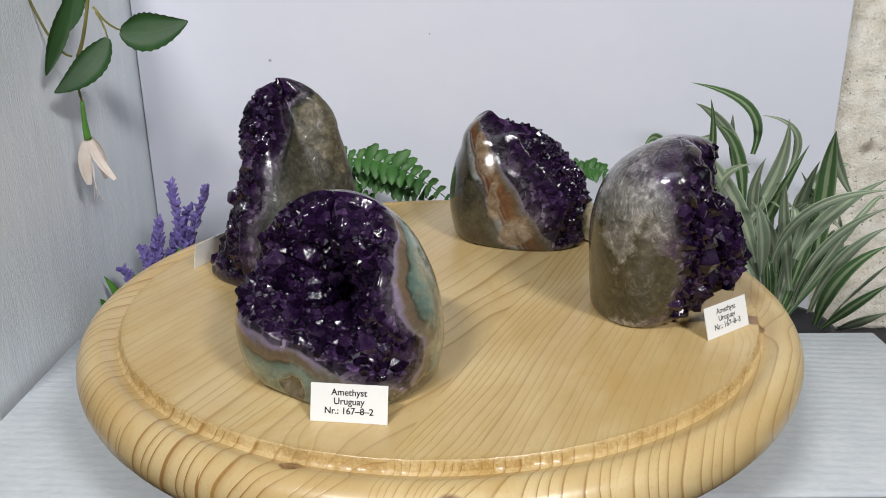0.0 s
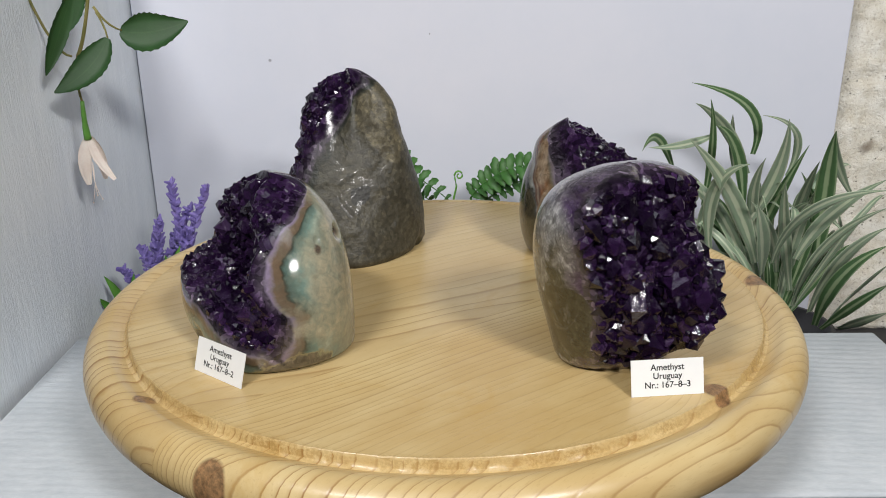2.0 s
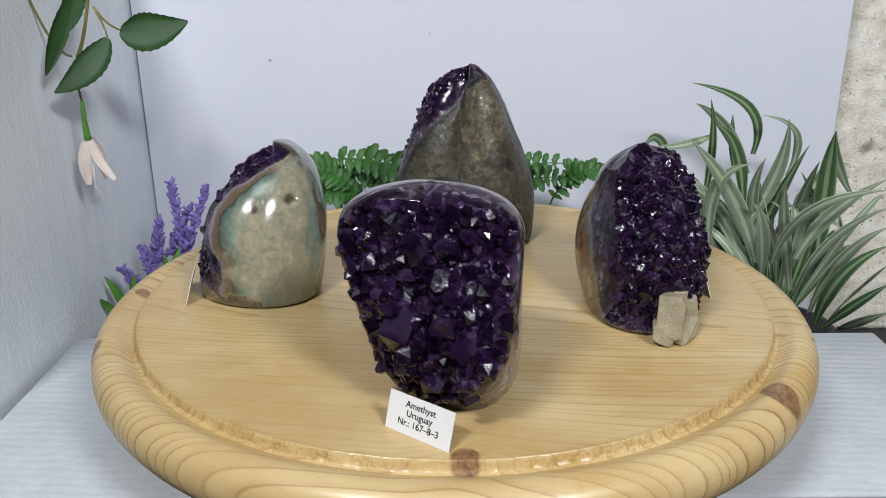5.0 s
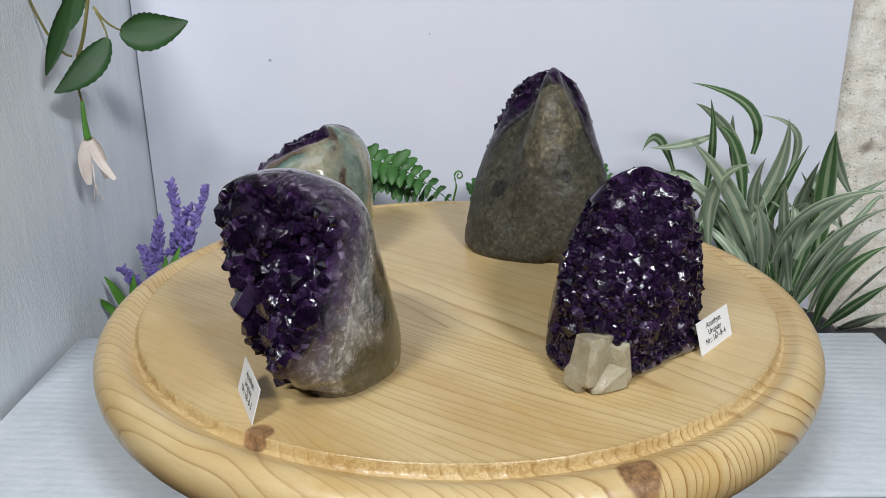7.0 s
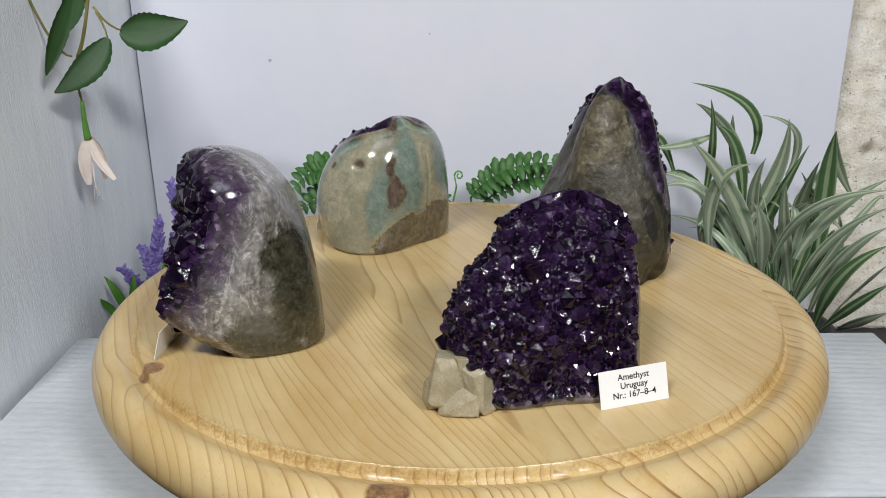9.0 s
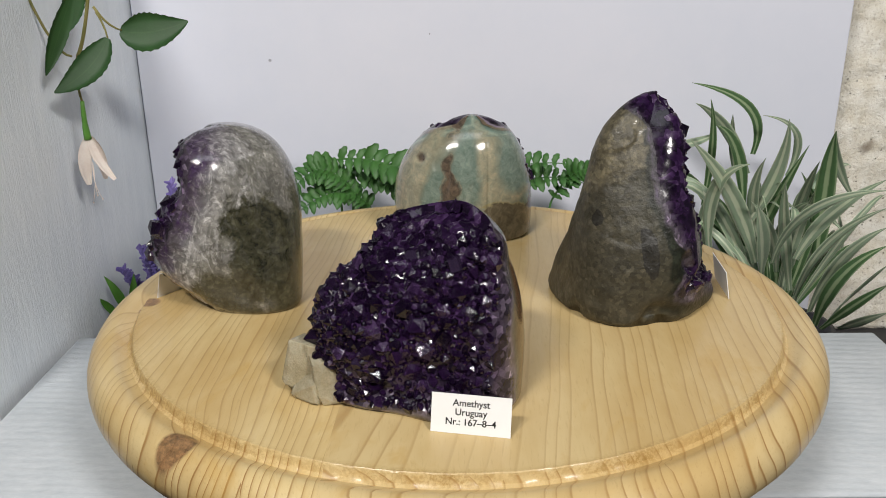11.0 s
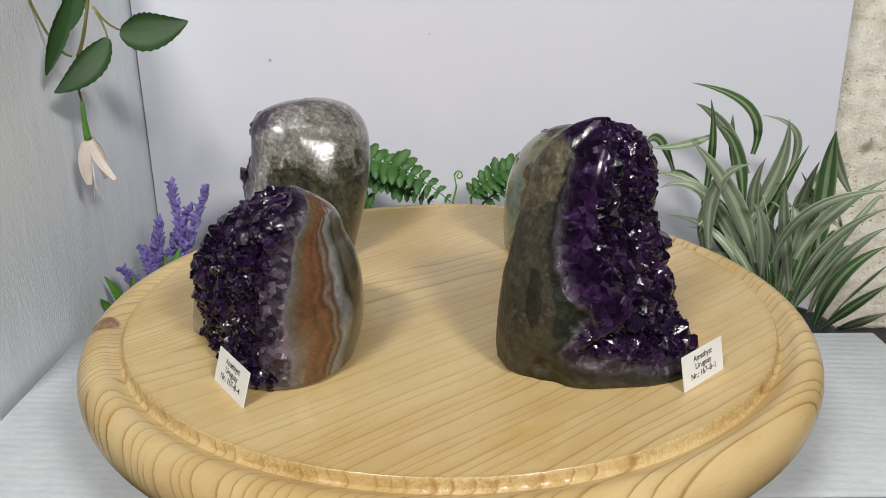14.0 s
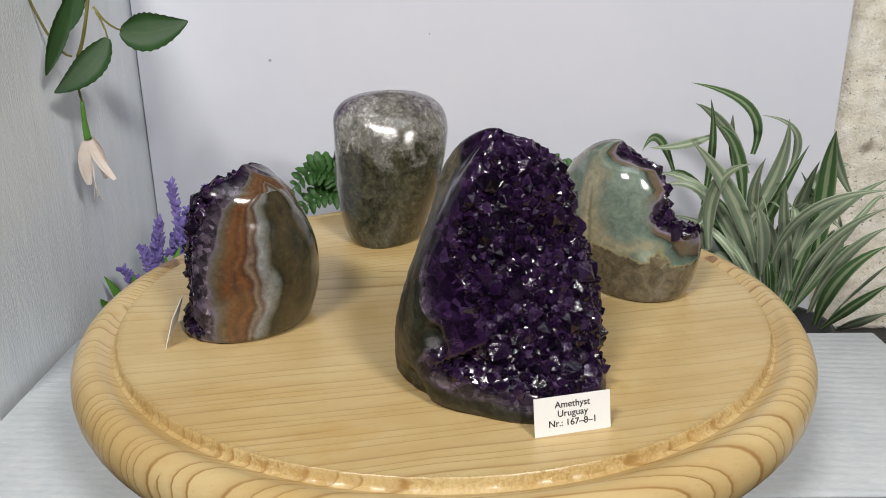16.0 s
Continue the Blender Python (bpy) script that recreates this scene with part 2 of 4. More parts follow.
def make_amethyst(name, source, rough=0.07, milk=0.008):
    n = Nodes(name, rough, 0.32)
    n.b.inputs["IOR"].default_value = 1.55
    n.b.inputs["Transmission Weight"].default_value = 0.25 if source != "bed" else 0.0
    f = n.cell_tone(260.0) if source == "bed" else n.random(source == "island")
    unit = 1.0 if source == "object" else 240.0  # points are built in units of their own radius
    zoned = n.noise(1.1 * unit, 4.0, 0.6, distort=0.7)
    tone = n.ramp(n.math("ADD", n.math("MULTIPLY", f, 0.75), n.math("MULTIPLY", n.math("SUBTRACT", zoned, 0.35), 0.9), True),
                  [(0.0, (0.002, 0.0006, 0.004)), (0.42, (0.0075, 0.0020, 0.014)), (0.74, (0.022, 0.0075, 0.036)), (0.93, (0.056, 0.029, 0.078)), (1.0, (0.15, 0.115, 0.175))])
    veil = n.ramp(n.noise(2.6 * unit, 5.0, 0.7), [(0.54, 0.0), (0.76, 1.0)])
    c = n.mix(n.math("MULTIPLY", veil, 0.11), tone, (0.14, 0.10, 0.19))
    if source == "object":  # milky roots, clear dark tips; the pale roots also paint in an inner glow
        c = n.mix(n.ramp(n.math("ADD", n.height(), n.math("MULTIPLY", n.math("SUBTRACT", zoned, 0.5), 1.4)), [(-0.5, 0.45), (0.35, 0.0)]), c, (0.060, 0.040, 0.085))
    if source == "bed":
        rim = n.ramp(n.math("DIVIDE", n.math("MULTIPLY", n.attr("band"), -1.0), 0.006 + milk), [(0.0, 1.0), (0.45, 0.75), (1.0, 0.1)])
        c = n.mix(rim, c, cut_violet(n, n.attr("band"), milk))
    n.colour(c)
    n.gloss(n.math("ADD", n.math("MULTIPLY", n.noise(2.0 * unit, 2.0), 0.14), rough - 0.03))
    n.bump(n.noise(2.2 * unit, 3.0), 0.10, 0.05 if source == "object" else 0.0004)
    return n.m


def make_plain(name, a, b, scale, rough=0.6, relief=0.2, stretch=(1, 1, 1), spec=0.4, dist=0.001):
    n = Nodes(name, rough, spec)
    co = n.mapped(stretch)
    v = n.noise(scale, 5.0, 0.6, co)
    w = n.noise(scale * 9, 3.0, 0.6, co)
    n.colour(n.mix(n.ramp(n.math("ADD", n.math("MULTIPLY", v, 0.7), n.math("MULTIPLY", w, 0.3)), [(0.3, 0.0), (0.7, 1.0)]), a, b))
    n.gloss(n.math("ADD", n.math("MULTIPLY", w, 0.15), rough - 0.07))
    n.bump(n.math("ADD", v, w), relief, dist)
    return n.m


def make_cover():
    """Pale grey sheet with fine uneven ribs."""
    n = Nodes("plinth_cover", 0.75, 0.3)
    x = n.t.nodes.new("ShaderNodeSeparateXYZ")
    n.put(x.inputs[0], n.mapped(rot=(0, 0, radians(4))))
    wob = n.noise(35.0, 3.0)
    y = n.math("ADD", x.outputs[1], n.math("MULTIPLY", wob, 0.006))
    rib = n.math("ADD", n.math("MULTIPLY", n.math("SINE", n.math("MULTIPLY", y, 1000.0)), 0.5), 0.5)
    fine = n.noise(380.0, 4.0, 0.65, n.mapped((0.4, 1, 1)))
    worn = n.ramp(n.math("ADD", n.math("MULTIPLY", wob, 0.5), n.math("MULTIPLY", fine, 0.5)), [(0.35, 0.0), (0.65, 1.0)])
    c = n.mix(worn, (0.47, 0.51, 0.545), (0.59, 0.62, 0.65))
    n.colour(n.mix(n.math("MULTIPLY", rib, n.math("MULTIPLY", fine, 0.20)), c, (0.64, 0.665, 0.685)))
    n.bump(n.math("ADD", n.math("MULTIPLY", rib, 0.35), n.math("MULTIPLY", fine, 0.8)), 0.5, 0.0007)
    return n.m


def make_plaster():
    """Coarse cream plaster with sand grains, dark pores and a few rusty stains."""
    n = Nodes("rough_plaster", 0.88, 0.2)
    a, b = n.noise(55.0, 6.0, 0.7), n.noise(420.0, 4.0, 0.7)
    c = n.mix(n.ramp(a, [(0.34, 0.0), (0.62, 1.0)]), (0.72, 0.66, 0.54), (0.91, 0.88, 0.80))
    c = n.mix(n.ramp(b, [(0.34, 0.5), (0.45, 0.0)]), c, (0.40, 0.33, 0.24))
    pore = n.math("MULTIPLY", n.ramp(n.cells(210.0, co=n.wobbled(0.006)), [(0.10, 1.0), (0.24, 0.0)]), n.ramp(n.noise(38.0, 3.0), [(0.44, 0.0), (0.60, 1.0)]))
    c = n.mix(n.math("MULTIPLY", pore, 0.85), c, (0.10, 0.075, 0.05))
    rust = n.ramp(n.vec("LENGTH", n.vec("SUBTRACT", n.wobbled(0.012), (0.380, 0.306, 0.084))), [(0.002, 0.7), (0.008, 0.0)])
    n.colour(n.mix(rust, c, (0.16, 0.095, 0.05)))
    n.bump(n.math("SUBTRACT", n.math("ADD", a, b), n.math("MULTIPLY", pore, 0.8)), 0.8, 0.002)
    return n.m


PINE = make_pine()
BED = make_amethyst("amethyst_bed", "bed", 0.12)
MILKY_BED = make_amethyst("milky_amethyst_bed", "bed", 0.12, 0.024)
POINT = make_amethyst("amethyst_point", "object", 0.09)
CRUST = make_amethyst("amethyst_crust", "island", 0.10)
BASALT = make_stone("basalt", [(0.0, (0.06, 0.045, 0.075)), (0.03, (0.04, 0.035, 0.04)), (0.05, (0.010, 0.012, 0.008)), (0.09, (0.018, 0.021, 0.015)), (0.12, (0.052, 0.049, 0.033)), (0.3, (0.062, 0.056, 0.037)), (0.6, (0.066, 0.059, 0.040)), (1.0, (0.068, 0.061, 0.042))],
                    0.05, (0.044, 0.041, 0.029), 0.55, 0.42, 0.0025, relief=0.55, pits=0.9, coat=0.05, crack=0.5, spec=0.38, flecks=0.9,
                    zones=(("zone_a", (0.150, 0.130, 0.082), (0.090, 0.079, 0.052), None, 0.04, 0.8), ("zone_b", (0.028, 0.026, 0.021), (0.020, 0.019, 0.016), None, 0.03, 1.6), ("zone_c", (0.008, 0.010, 0.007), (0.024, 0.029, 0.019), None, 0.12, 1.2)))
AGATE = make_stone("green_agate", [(0.0, (0.24, 0.19, 0.28)), (0.03, (0.20, 0.16, 0.17)), (0.05, (0.150, 0.105, 0.070)), (0.11, (0.135, 0.092, 0.058)), (0.13, (0.040, 0.042, 0.030)), (0.16, (0.085, 0.135, 0.115)), (0.25, (0.175, 0.260, 0.220)), (0.33, (0.330, 0.390, 0.310)), (0.42, (0.165, 0.215, 0.180)), (0.58, (0.255, 0.255, 0.185)), (0.8, (0.290, 0.270, 0.190)), (1.0, (0.20, 0.225, 0.175))],
                   0.055, (0.145, 0.150, 0.110), 0.45, 0.10, 0.004, pits=0.25, crack=0.12, flecks=0.2,
                   zones=(("zone_a", (0.39, 0.350, 0.240), (0.250, 0.255, 0.185), None, 0.30, 1.6), ("zone_b", (0.130, 0.180, 0.150), (0.215, 0.270, 0.225), None, 0.32, 1.6), ("zone_c", (0.070, 0.058, 0.040), (0.165, 0.140, 0.095), (0.32, 0.27, 0.13), 0.06, 1.6), ("zone_d", (0.150, 0.110, 0.080), (0.060, 0.050, 0.038), (0.26, 0.23, 0.16), 0.34, 2.4)))
QUARTZ = make_stone("milky_quartz", [(0.0, (0.050, 0.026, 0.075)), (0.08, (0.11, 0.085, 0.13)), (0.20, (0.24, 0.235, 0.245)), (0.34, (0.36, 0.355, 0.345)), (0.55, (0.21, 0.205, 0.180)), (0.75, (0.180, 0.175, 0.155)), (1.0, (0.210, 0.205, 0.185))],
                    0.052, (0.105, 0.098, 0.085), 0.6, 0.10, 0.007, 0.75, relief=0.28, crack=0.5, flecks=0.7,
                    zones=(("zone_a", (0.072, 0.069, 0.042), (0.026, 0.027, 0.017), None, 0.10, 1.5), ("zone_b", (0.028, 0.014, 0.046), (0.100, 0.080, 0.115), None, 0.40, 0.8)))
BANDED = make_stone("banded_agate", [(0.0, (0.17, 0.14, 0.18)), (0.06, (0.115, 0.105, 0.080)), (0.12, (0.115, 0.072, 0.038)), (0.20, (0.155, 0.066, 0.027)), (0.26, (0.105, 0.050, 0.026)), (0.30, (0.165, 0.070, 0.028)), (0.34, (0.075, 0.034, 0.020)), (0.37, (0.20, 0.150, 0.11)), (0.41, (0.085, 0.040, 0.028)), (0.45, (0.25, 0.265, 0.265)), (0.53, (0.14, 0.145, 0.125)), (0.58, (0.022, 0.024, 0.014)), (0.72, (0.070, 0.055, 0.028)), (0.85, (0.032, 0.032, 0.020)), (1.0, (0.06, 0.056, 0.034))],
                    0.045, (0.10, 0.07, 0.04), 0.35, 0.10, 0.0020, crack=0.35, flecks=0.35, milk=0.024, relief=0.18,
                    zones=(("zone_a", (0.040, 0.038, 0.024), (0.075, 0.064, 0.042), (0.010, 0.010, 0.008), 0.06, 0.8), ("zone_b", (0.290, 0.220, 0.150), (0.150, 0.098, 0.058), None, 0.14, 0.9)))
CALCITE = make_plain("calcite", (0.40, 0.34, 0.205), (0.72, 0.66, 0.50), 110.0, 0.12, 0.6, spec=0.5)
CALCITE.node_tree.nodes["Principled BSDF"].inputs["Transmission Weight"].default_value = 0.35
CALCITE.node_tree.nodes["Principled BSDF"].inputs["Subsurface Weight"].default_value = 0.45
CALCITE.node_tree.nodes["Principled BSDF"].inputs["Subsurface Radius"].default_value = (0.006, 0.005, 0.004)
CARD = make_plain("white_card", (0.80, 0.80, 0.79), (0.84, 0.84, 0.83), 60.0, 0.6, 0.05)
INK = make_plain("black_ink", (0.012, 0.012, 0.014), (0.02, 0.02, 0.02), 60.0, 0.6, 0.0)
PANEL = make_plain("painted_panel", (0.72, 0.775, 0.83), (0.84, 0.885, 0.925), 26.0, 0.5, 0.5, (2.0, 3.0, 0.5), 0.4)
PAPER = make_plain("backing_board", (0.66, 0.685, 0.775), (0.71, 0.72, 0.80), 6.0, 0.55, 0.05)
CLOTH = make_cover()
STONEWALL = make_plaster()
SPOT = make_plain("grey_spot", (0.30, 0.31, 0.35), (0.48, 0.49, 0.53), 300.0, 0.7, 0.1)
DARK = make_plain("dark_cover", (0.012, 0.012, 0.014), (0.03, 0.03, 0.034), 30.0, 0.5, 0.1)
# grey of the unseen room, set dark to keep reflections and bounce low
ROOM = make_plain("unseen_room_grey", (0.17, 0.17, 0.175), (0.22, 0.22, 0.22), 2.0, 0.7, 0.05)
FLOORING = make_plain("room_floor", (0.22, 0.20, 0.18), (0.32, 0.29, 0.26), 3.0, 0.5, 0.1)


def make_leaf(name, a, b, stripe=None, rough=0.38, vein=0.0):
    """Leaf whose attribute 'across' runs from -1 to 1 over its width."""
    n = Nodes(name, rough, 0.45)
    c = n.mix(n.noise(70.0, 4.0), a, b)
    across = n.math("ABSOLUTE", n.attr("across"))
    if stripe:
        w = n.math("ADD", across, n.math("MULTIPLY", n.math("SUBTRACT", n.noise(90.0, 2.0), 0.5), 0.25))
        c = n.mix(n.ramp(w, [(0.16, 1.0), (0.30, 0.0)]), c, stripe)
        c = n.mix(n.ramp(w, [(0.80, 0.0), (0.92, 0.8)]), c, stripe)
    if vein:
        c = n.mix(n.ramp(across, [(0.0, vein), (0.07, 0.0)]), c, (0.16, 0.26, 0.09))
    n.colour(c)
    n.b.inputs["Subsurface Weight"].default_value = 0.08
    n.b.inputs["Subsurface Radius"].default_value = (0.001, 0.003, 0.001)
    n.bump(n.noise(160.0, 4.0, 0.6), 0.25, 0.0008)
    return n.m


SPIDER = make_leaf("variegated_leaf", (0.040, 0.100, 0.034), (0.090, 0.165, 0.072), (0.27, 0.35, 0.20))
SPIDER_PALE = make_leaf("pale_leaf", (0.17, 0.24, 0.16), (0.27, 0.34, 0.24), (0.44, 0.49, 0.35))
ROSE_LEAF = make_leaf("dark_leaf", (0.010, 0.042, 0.009), (0.026, 0.082, 0.018), None, 0.55, 0.06)
FERN = make_leaf("fern_leaf", (0.022, 0.090, 0.018), (0.070, 0.190, 0.040), None, 0.5)
GRASS = make_leaf("fresh_leaf", (0.07, 0.22, 0.03), (0.15, 0.36, 0.06), None, 0.45)
TWIG = make_plain("twig", (0.13, 0.14, 0.035), (0.26, 0.22, 0.07), 120.0, 0.55, 0.3)
PETAL = make_plain("petal", (0.72, 0.60, 0.53), (0.84, 0.77, 0.70), 90.0, 0.5, 0.15)
LAVENDER = make_plain("lavender_floret", (0.13, 0.095, 0.34), (0.29, 0.235, 0.55), 160.0, 0.7, 0.4)


# ---- building helpers ----
def part(name, bm, material, parent=None, label="", smooth=True):
    me = bpy.data.meshes.new(name)
    bm.to_mesh(me)
    bm.free()
    me.materials.append(material)
    if smooth:
        me.shade_smooth()
    ob = new(name, me)
    ob.parent = parent
    if label:
        ob["label"] = label
    return ob


def box(x0, x1, y0, y1, z0, z1, bevel=0.0, segments=2):
    bm = bmesh.new()
    bmesh.ops.create_cube(bm, size=1, matrix=Matrix.Translation(((x0 + x1) / 2, (y0 + y1) / 2, (z0 + z1) / 2)) @ Matrix.Diagonal((x1 - x0, y1 - y0, z1 - z0, 1)))
    if bevel:
        bmesh.ops.bevel(bm, geom=bm.edges[:], offset=bevel, segments=segments, affect="EDGES", profile=0.5)
    return bm


def structure(name, bm, material, label, category, smooth=False):
    return tagged(part(name, bm, material, None, "", smooth), label, category, "", "structure")


# ---- the setting ----
structure("floor", box(-1.6, 1.6, -2.2, 0.9, -0.90, -0.85), FLOORING, "plain grey-brown floor of the room", "floor")
# Ceiling and walls out of view, added to shape bounce and reflections.
structure("ceiling", box(-1.6, 1.6, -2.2, 0.9, 1.62, 1.67), ROOM, "unseen grey ceiling, added to close the room", "ceiling")
structure("wall_north", box(-1.6, 1.6, 0.9, 0.95, -0.85, 1.62), ROOM, "unseen grey room wall, added to shape reflections and bounce", "wall")
structure("wall_south", box(-1.6, 1.6, -2.25, -2.2, -0.85, 1.62), ROOM, "unseen grey room wall, added to shape reflections and bounce", "wall")
structure("wall_west", box(-1.65, -1.6, -2.2, 0.9, -0.85, 1.62), ROOM, "unseen grey room wall, added to shape reflections and bounce", "wall")
structure("wall_east", box(1.6, 1.65, -2.2, 0.9, -0.85, 1.62), ROOM, "unseen grey room wall, added to shape reflections and bounce", "wall")
structure("wall_side_panel", box(-0.275, -0.2535, -0.012, 0.300, -0.10, 0.262, 0.001), PANEL, "pale blue-grey painted side panel with brushed streaks", "wall panel")
structure("wall_back_panel", box(-0.2518, 0.3285, 0.269, 0.281, -0.10, 0.262, 0.001), PAPER, "smooth white backing board with a lilac tint", "wall panel")


def rough_wall():
    """Coarse plastered stone wall behind the backing board."""
    bm = bmesh.new()
    nx, nz, x0, x1, z0, z1 = 90, 150, 0.28, 0.64, -0.10, 0.50
    rows = []
    for j in range(nz + 1):
        row = []
        for i in range(nx + 1):
            p = Vector((x0 + (x1 - x0) * i / nx, 0, z0 + (z1 - z0) * j / nz))
            d = 0.003 * noise.noise(p * 28) + 0.0022 * noise.noise(p * 90) + 0.0015 * noise.noise(p * 240)
            pit = max(0.0, noise.noise(p * 45 + Vector((7, 3, 1))) - 0.45) * 0.02
            row.append(bm.verts.new((p.x, 0.300 + d + pit, p.z)))
        rows.append(row)
    for a, b in zip(rows, rows[1:]):
        for i in range(nx):
            bm.faces.new((a[i], a[i + 1], b[i + 1], b[i]))
    edge = [rows[0], [r[-1] for r in rows], rows[-1][::-1], [r[0] for r in rows][::-1]]
    loop = [v for side in edge for v in side[:-1]]
    back = [bm.verts.new((v.co.x, 0.36, v.co.z)) for v in loop]
    for k in range(len(loop)):
        m = (k + 1) % len(loop)
        bm.faces.new((loop[m], loop[k], back[k], back[m]))
    bm.faces.new(back[::-1])
    return structure("wall_plaster", bm, STONEWALL, "rough beige plastered stone wall with dark pits", "wall", True)


rough_wall()
table = tagged(new("table"), "dark table under the whole display", "table")
part("tabletop", box(-0.60, 0.75, -0.36, 0.62, -0.14, -0.10, 0.003), DARK, table)
for lx in (-0.55, 0.70):
    for ly in (-0.31, 0.57):
        part("leg", box(lx - 0.025, lx + 0.025, ly - 0.025, ly + 0.025, -0.8498, -0.1402, 0.003), DARK, table)
plinth = tagged(new("plinth"), "pale grey box plinth with a finely ribbed cover", "plinth")
part("box_body", box(-0.2465, 0.285, -0.0898, 0.0825, -0.0998, -0.0040, 0.002, 2), DARK, plinth, "dark box under the cover")
part("cover", box(-0.2485, 0.287, -0.0918, 0.0845, -0.0036, 0.0, 0.0017, 2), CLOTH, plinth, "pale grey ribbed cover sheet")


# ---- the turning board ----
CENTRE = (-0.0036, 0.0049)  # of the board, off the axis at the start


def theta(t):
    """Turn of the board in degrees; nearly even speed."""
    ts = (-2.0, 0.0, 2.0, 4.2, 6.5, 9.0, 11.5, 14.0, 16.0, 18.0)
    an = (29.2, 0.0, -29.43, -60.87, -94.80, -131.46, -167.33, -203.34, -231.78, -260.2)
    i = max(1, min(len(ts) - 3, int(np.searchsorted(ts, t, side="right")) - 1))
    h = ts[i + 1] - ts[i]
    m0 = (an[i + 1] - an[i - 1]) / (ts[i + 1] - ts[i - 1]) * h
    m1 = (an[i + 2] - an[i]) / (ts[i + 2] - ts[i]) * h
    u = (t - ts[i]) / h
    return (2 * u**3 - 3 * u * u + 1) * an[i] + (u**3 - 2 * u * u + u) * m0 + (3 * u * u - 2 * u**3) * an[i + 1] + (u**3 - u * u) * m1


TURNING = []  # things that ride on the board, with their pose at the start


def riding(ob, m):
    ob.matrix_world = m
    TURNING.append((ob, m))
    return ob


def board():
    thing = new("round_board")
    tagged(thing, "round varnished pine board with bullnose rim and turned groove", "board")
    prof = [(0.0, 0.0), (0.05, 0.0), (0.10, 0.0), (0.14, 0.0), (0.1590, 0.0), (0.1664, 0.0), (0.1669, -0.0004), (0.1671, -0.0022), (0.1678, -0.0042), (0.1693, -0.0050), (0.1712, -0.0043), (0.1735, -0.0030), (0.1754, -0.0021), (0.1775, -0.0017)]
    cr, cz, rr = 0.1775, -0.0152, 0.0135
    for k in range(1, 13):
        a = radians(90 - 15 * k)
        prof.append((cr + (0.1889 - cr) * math.cos(a), cz + rr * math.sin(a)))
    prof += [(0.16, -0.0286), (0.0, -0.0286)]
    bm = bmesh.new()
    seg = 576
    rnd = random.Random(5)
    rings = []
    chip = [0.0] * seg
    for _ in range(420):  # torn fibres along the groove's inner edge
        k, w = rnd.randrange(seg), rnd.randint(1, 3)
        for q in range(w):
            chip[(k + q) % seg] = rnd.uniform(0.0001, 0.0004)
    for i, (r, z) in enumerate(prof):
        if r == 0.0:
            rings.append([bm.verts.new((0, 0, z))])
            continue
        ring = []
        for k in range(seg):
            a = 2 * math.pi * k / seg
            dr = -chip[k] * (1.0 if i == 6 else 0.7) if i in (5, 6) else (rnd.uniform(-0.0005, 0.0005) if i in (7, 8) else 0.0)
            ring.append(bm.verts.new(((r + dr) * math.cos(a), (r + dr) * math.sin(a), z)))
        rings.append(ring)
    for a, b in zip(rings, rings[1:]):
        for k in range(seg):
            m = (k + 1) % seg
            if len(a) == 1:
                bm.faces.new((a[0], b[k], b[m]))
            elif len(b) == 1:
                bm.faces.new((a[k], b[0], a[m]))
            else:
                bm.faces.new((a[k], b[k], b[m], a[m]))
    # glued planks
    nrm = Vector((math.sin(radians(68)), -math.cos(radians(68)), 0))
    cuts = [-0.30, -0.118, -0.070, -0.021, 0.0447, 0.0730, 0.125, 0.30]
    for lo, hi in zip(cuts, cuts[1:]):
        b = bm.copy()
        for d, n2 in ((lo, -nrm), (hi, nrm)):
            if abs(d) < 0.2:
                cut = bmesh.ops.bisect_plane(b, geom=b.verts[:] + b.edges[:] + b.faces[:], plane_co=nrm * d, plane_no=n2, clear_outer=True)
                bmesh.ops.edgeloop_fill(b, edges=[e for e in cut["geom_cut"] if isinstance(e, bmesh.types.BMEdge)])
        ob = part("plank", b, PINE, thing, "", False)
        ob.data.shade_smooth()
        ob.data.set_sharp_from_angle(angle=radians(38))
    bm.free()
    return riding(thing, Matrix.Translation((*CENTRE, TOP)))


board()


def lathe(prof, seg=64):
    bm = bmesh.new()
    rings = [[bm.verts.new((r * math.cos(2 * math.pi * k / seg), r * math.sin(2 * math.pi * k / seg), z)) for k in range(seg)] for r, z in prof]
    for a, b in zip(rings, rings[1:]):
        for k in range(seg):
            m = (k + 1) % seg
            bm.faces.new((a[k], b[k], b[m], a[m]))
    bm.faces.new(rings[0]), bm.faces.new(rings[-1][::-1])
    bmesh.ops.recalc_face_normals(bm, faces=bm.faces[:])
    return bm


foot = tagged(part("turntable_foot", lathe([(0.075, TOP - 0.0290), (0.075, 0.012), (0.083, 0.009), (0.083, 0.0004)]), DARK), "low dark round turntable foot on the plinth", "turntable")

# ---- stones ----
def section(co, z):
    """Centre and radius terms of a stone at the height z (0 to 1), each a short polynomial."""
    return [sum(c * z**k for k, c in enumerate(row)) for row in co]


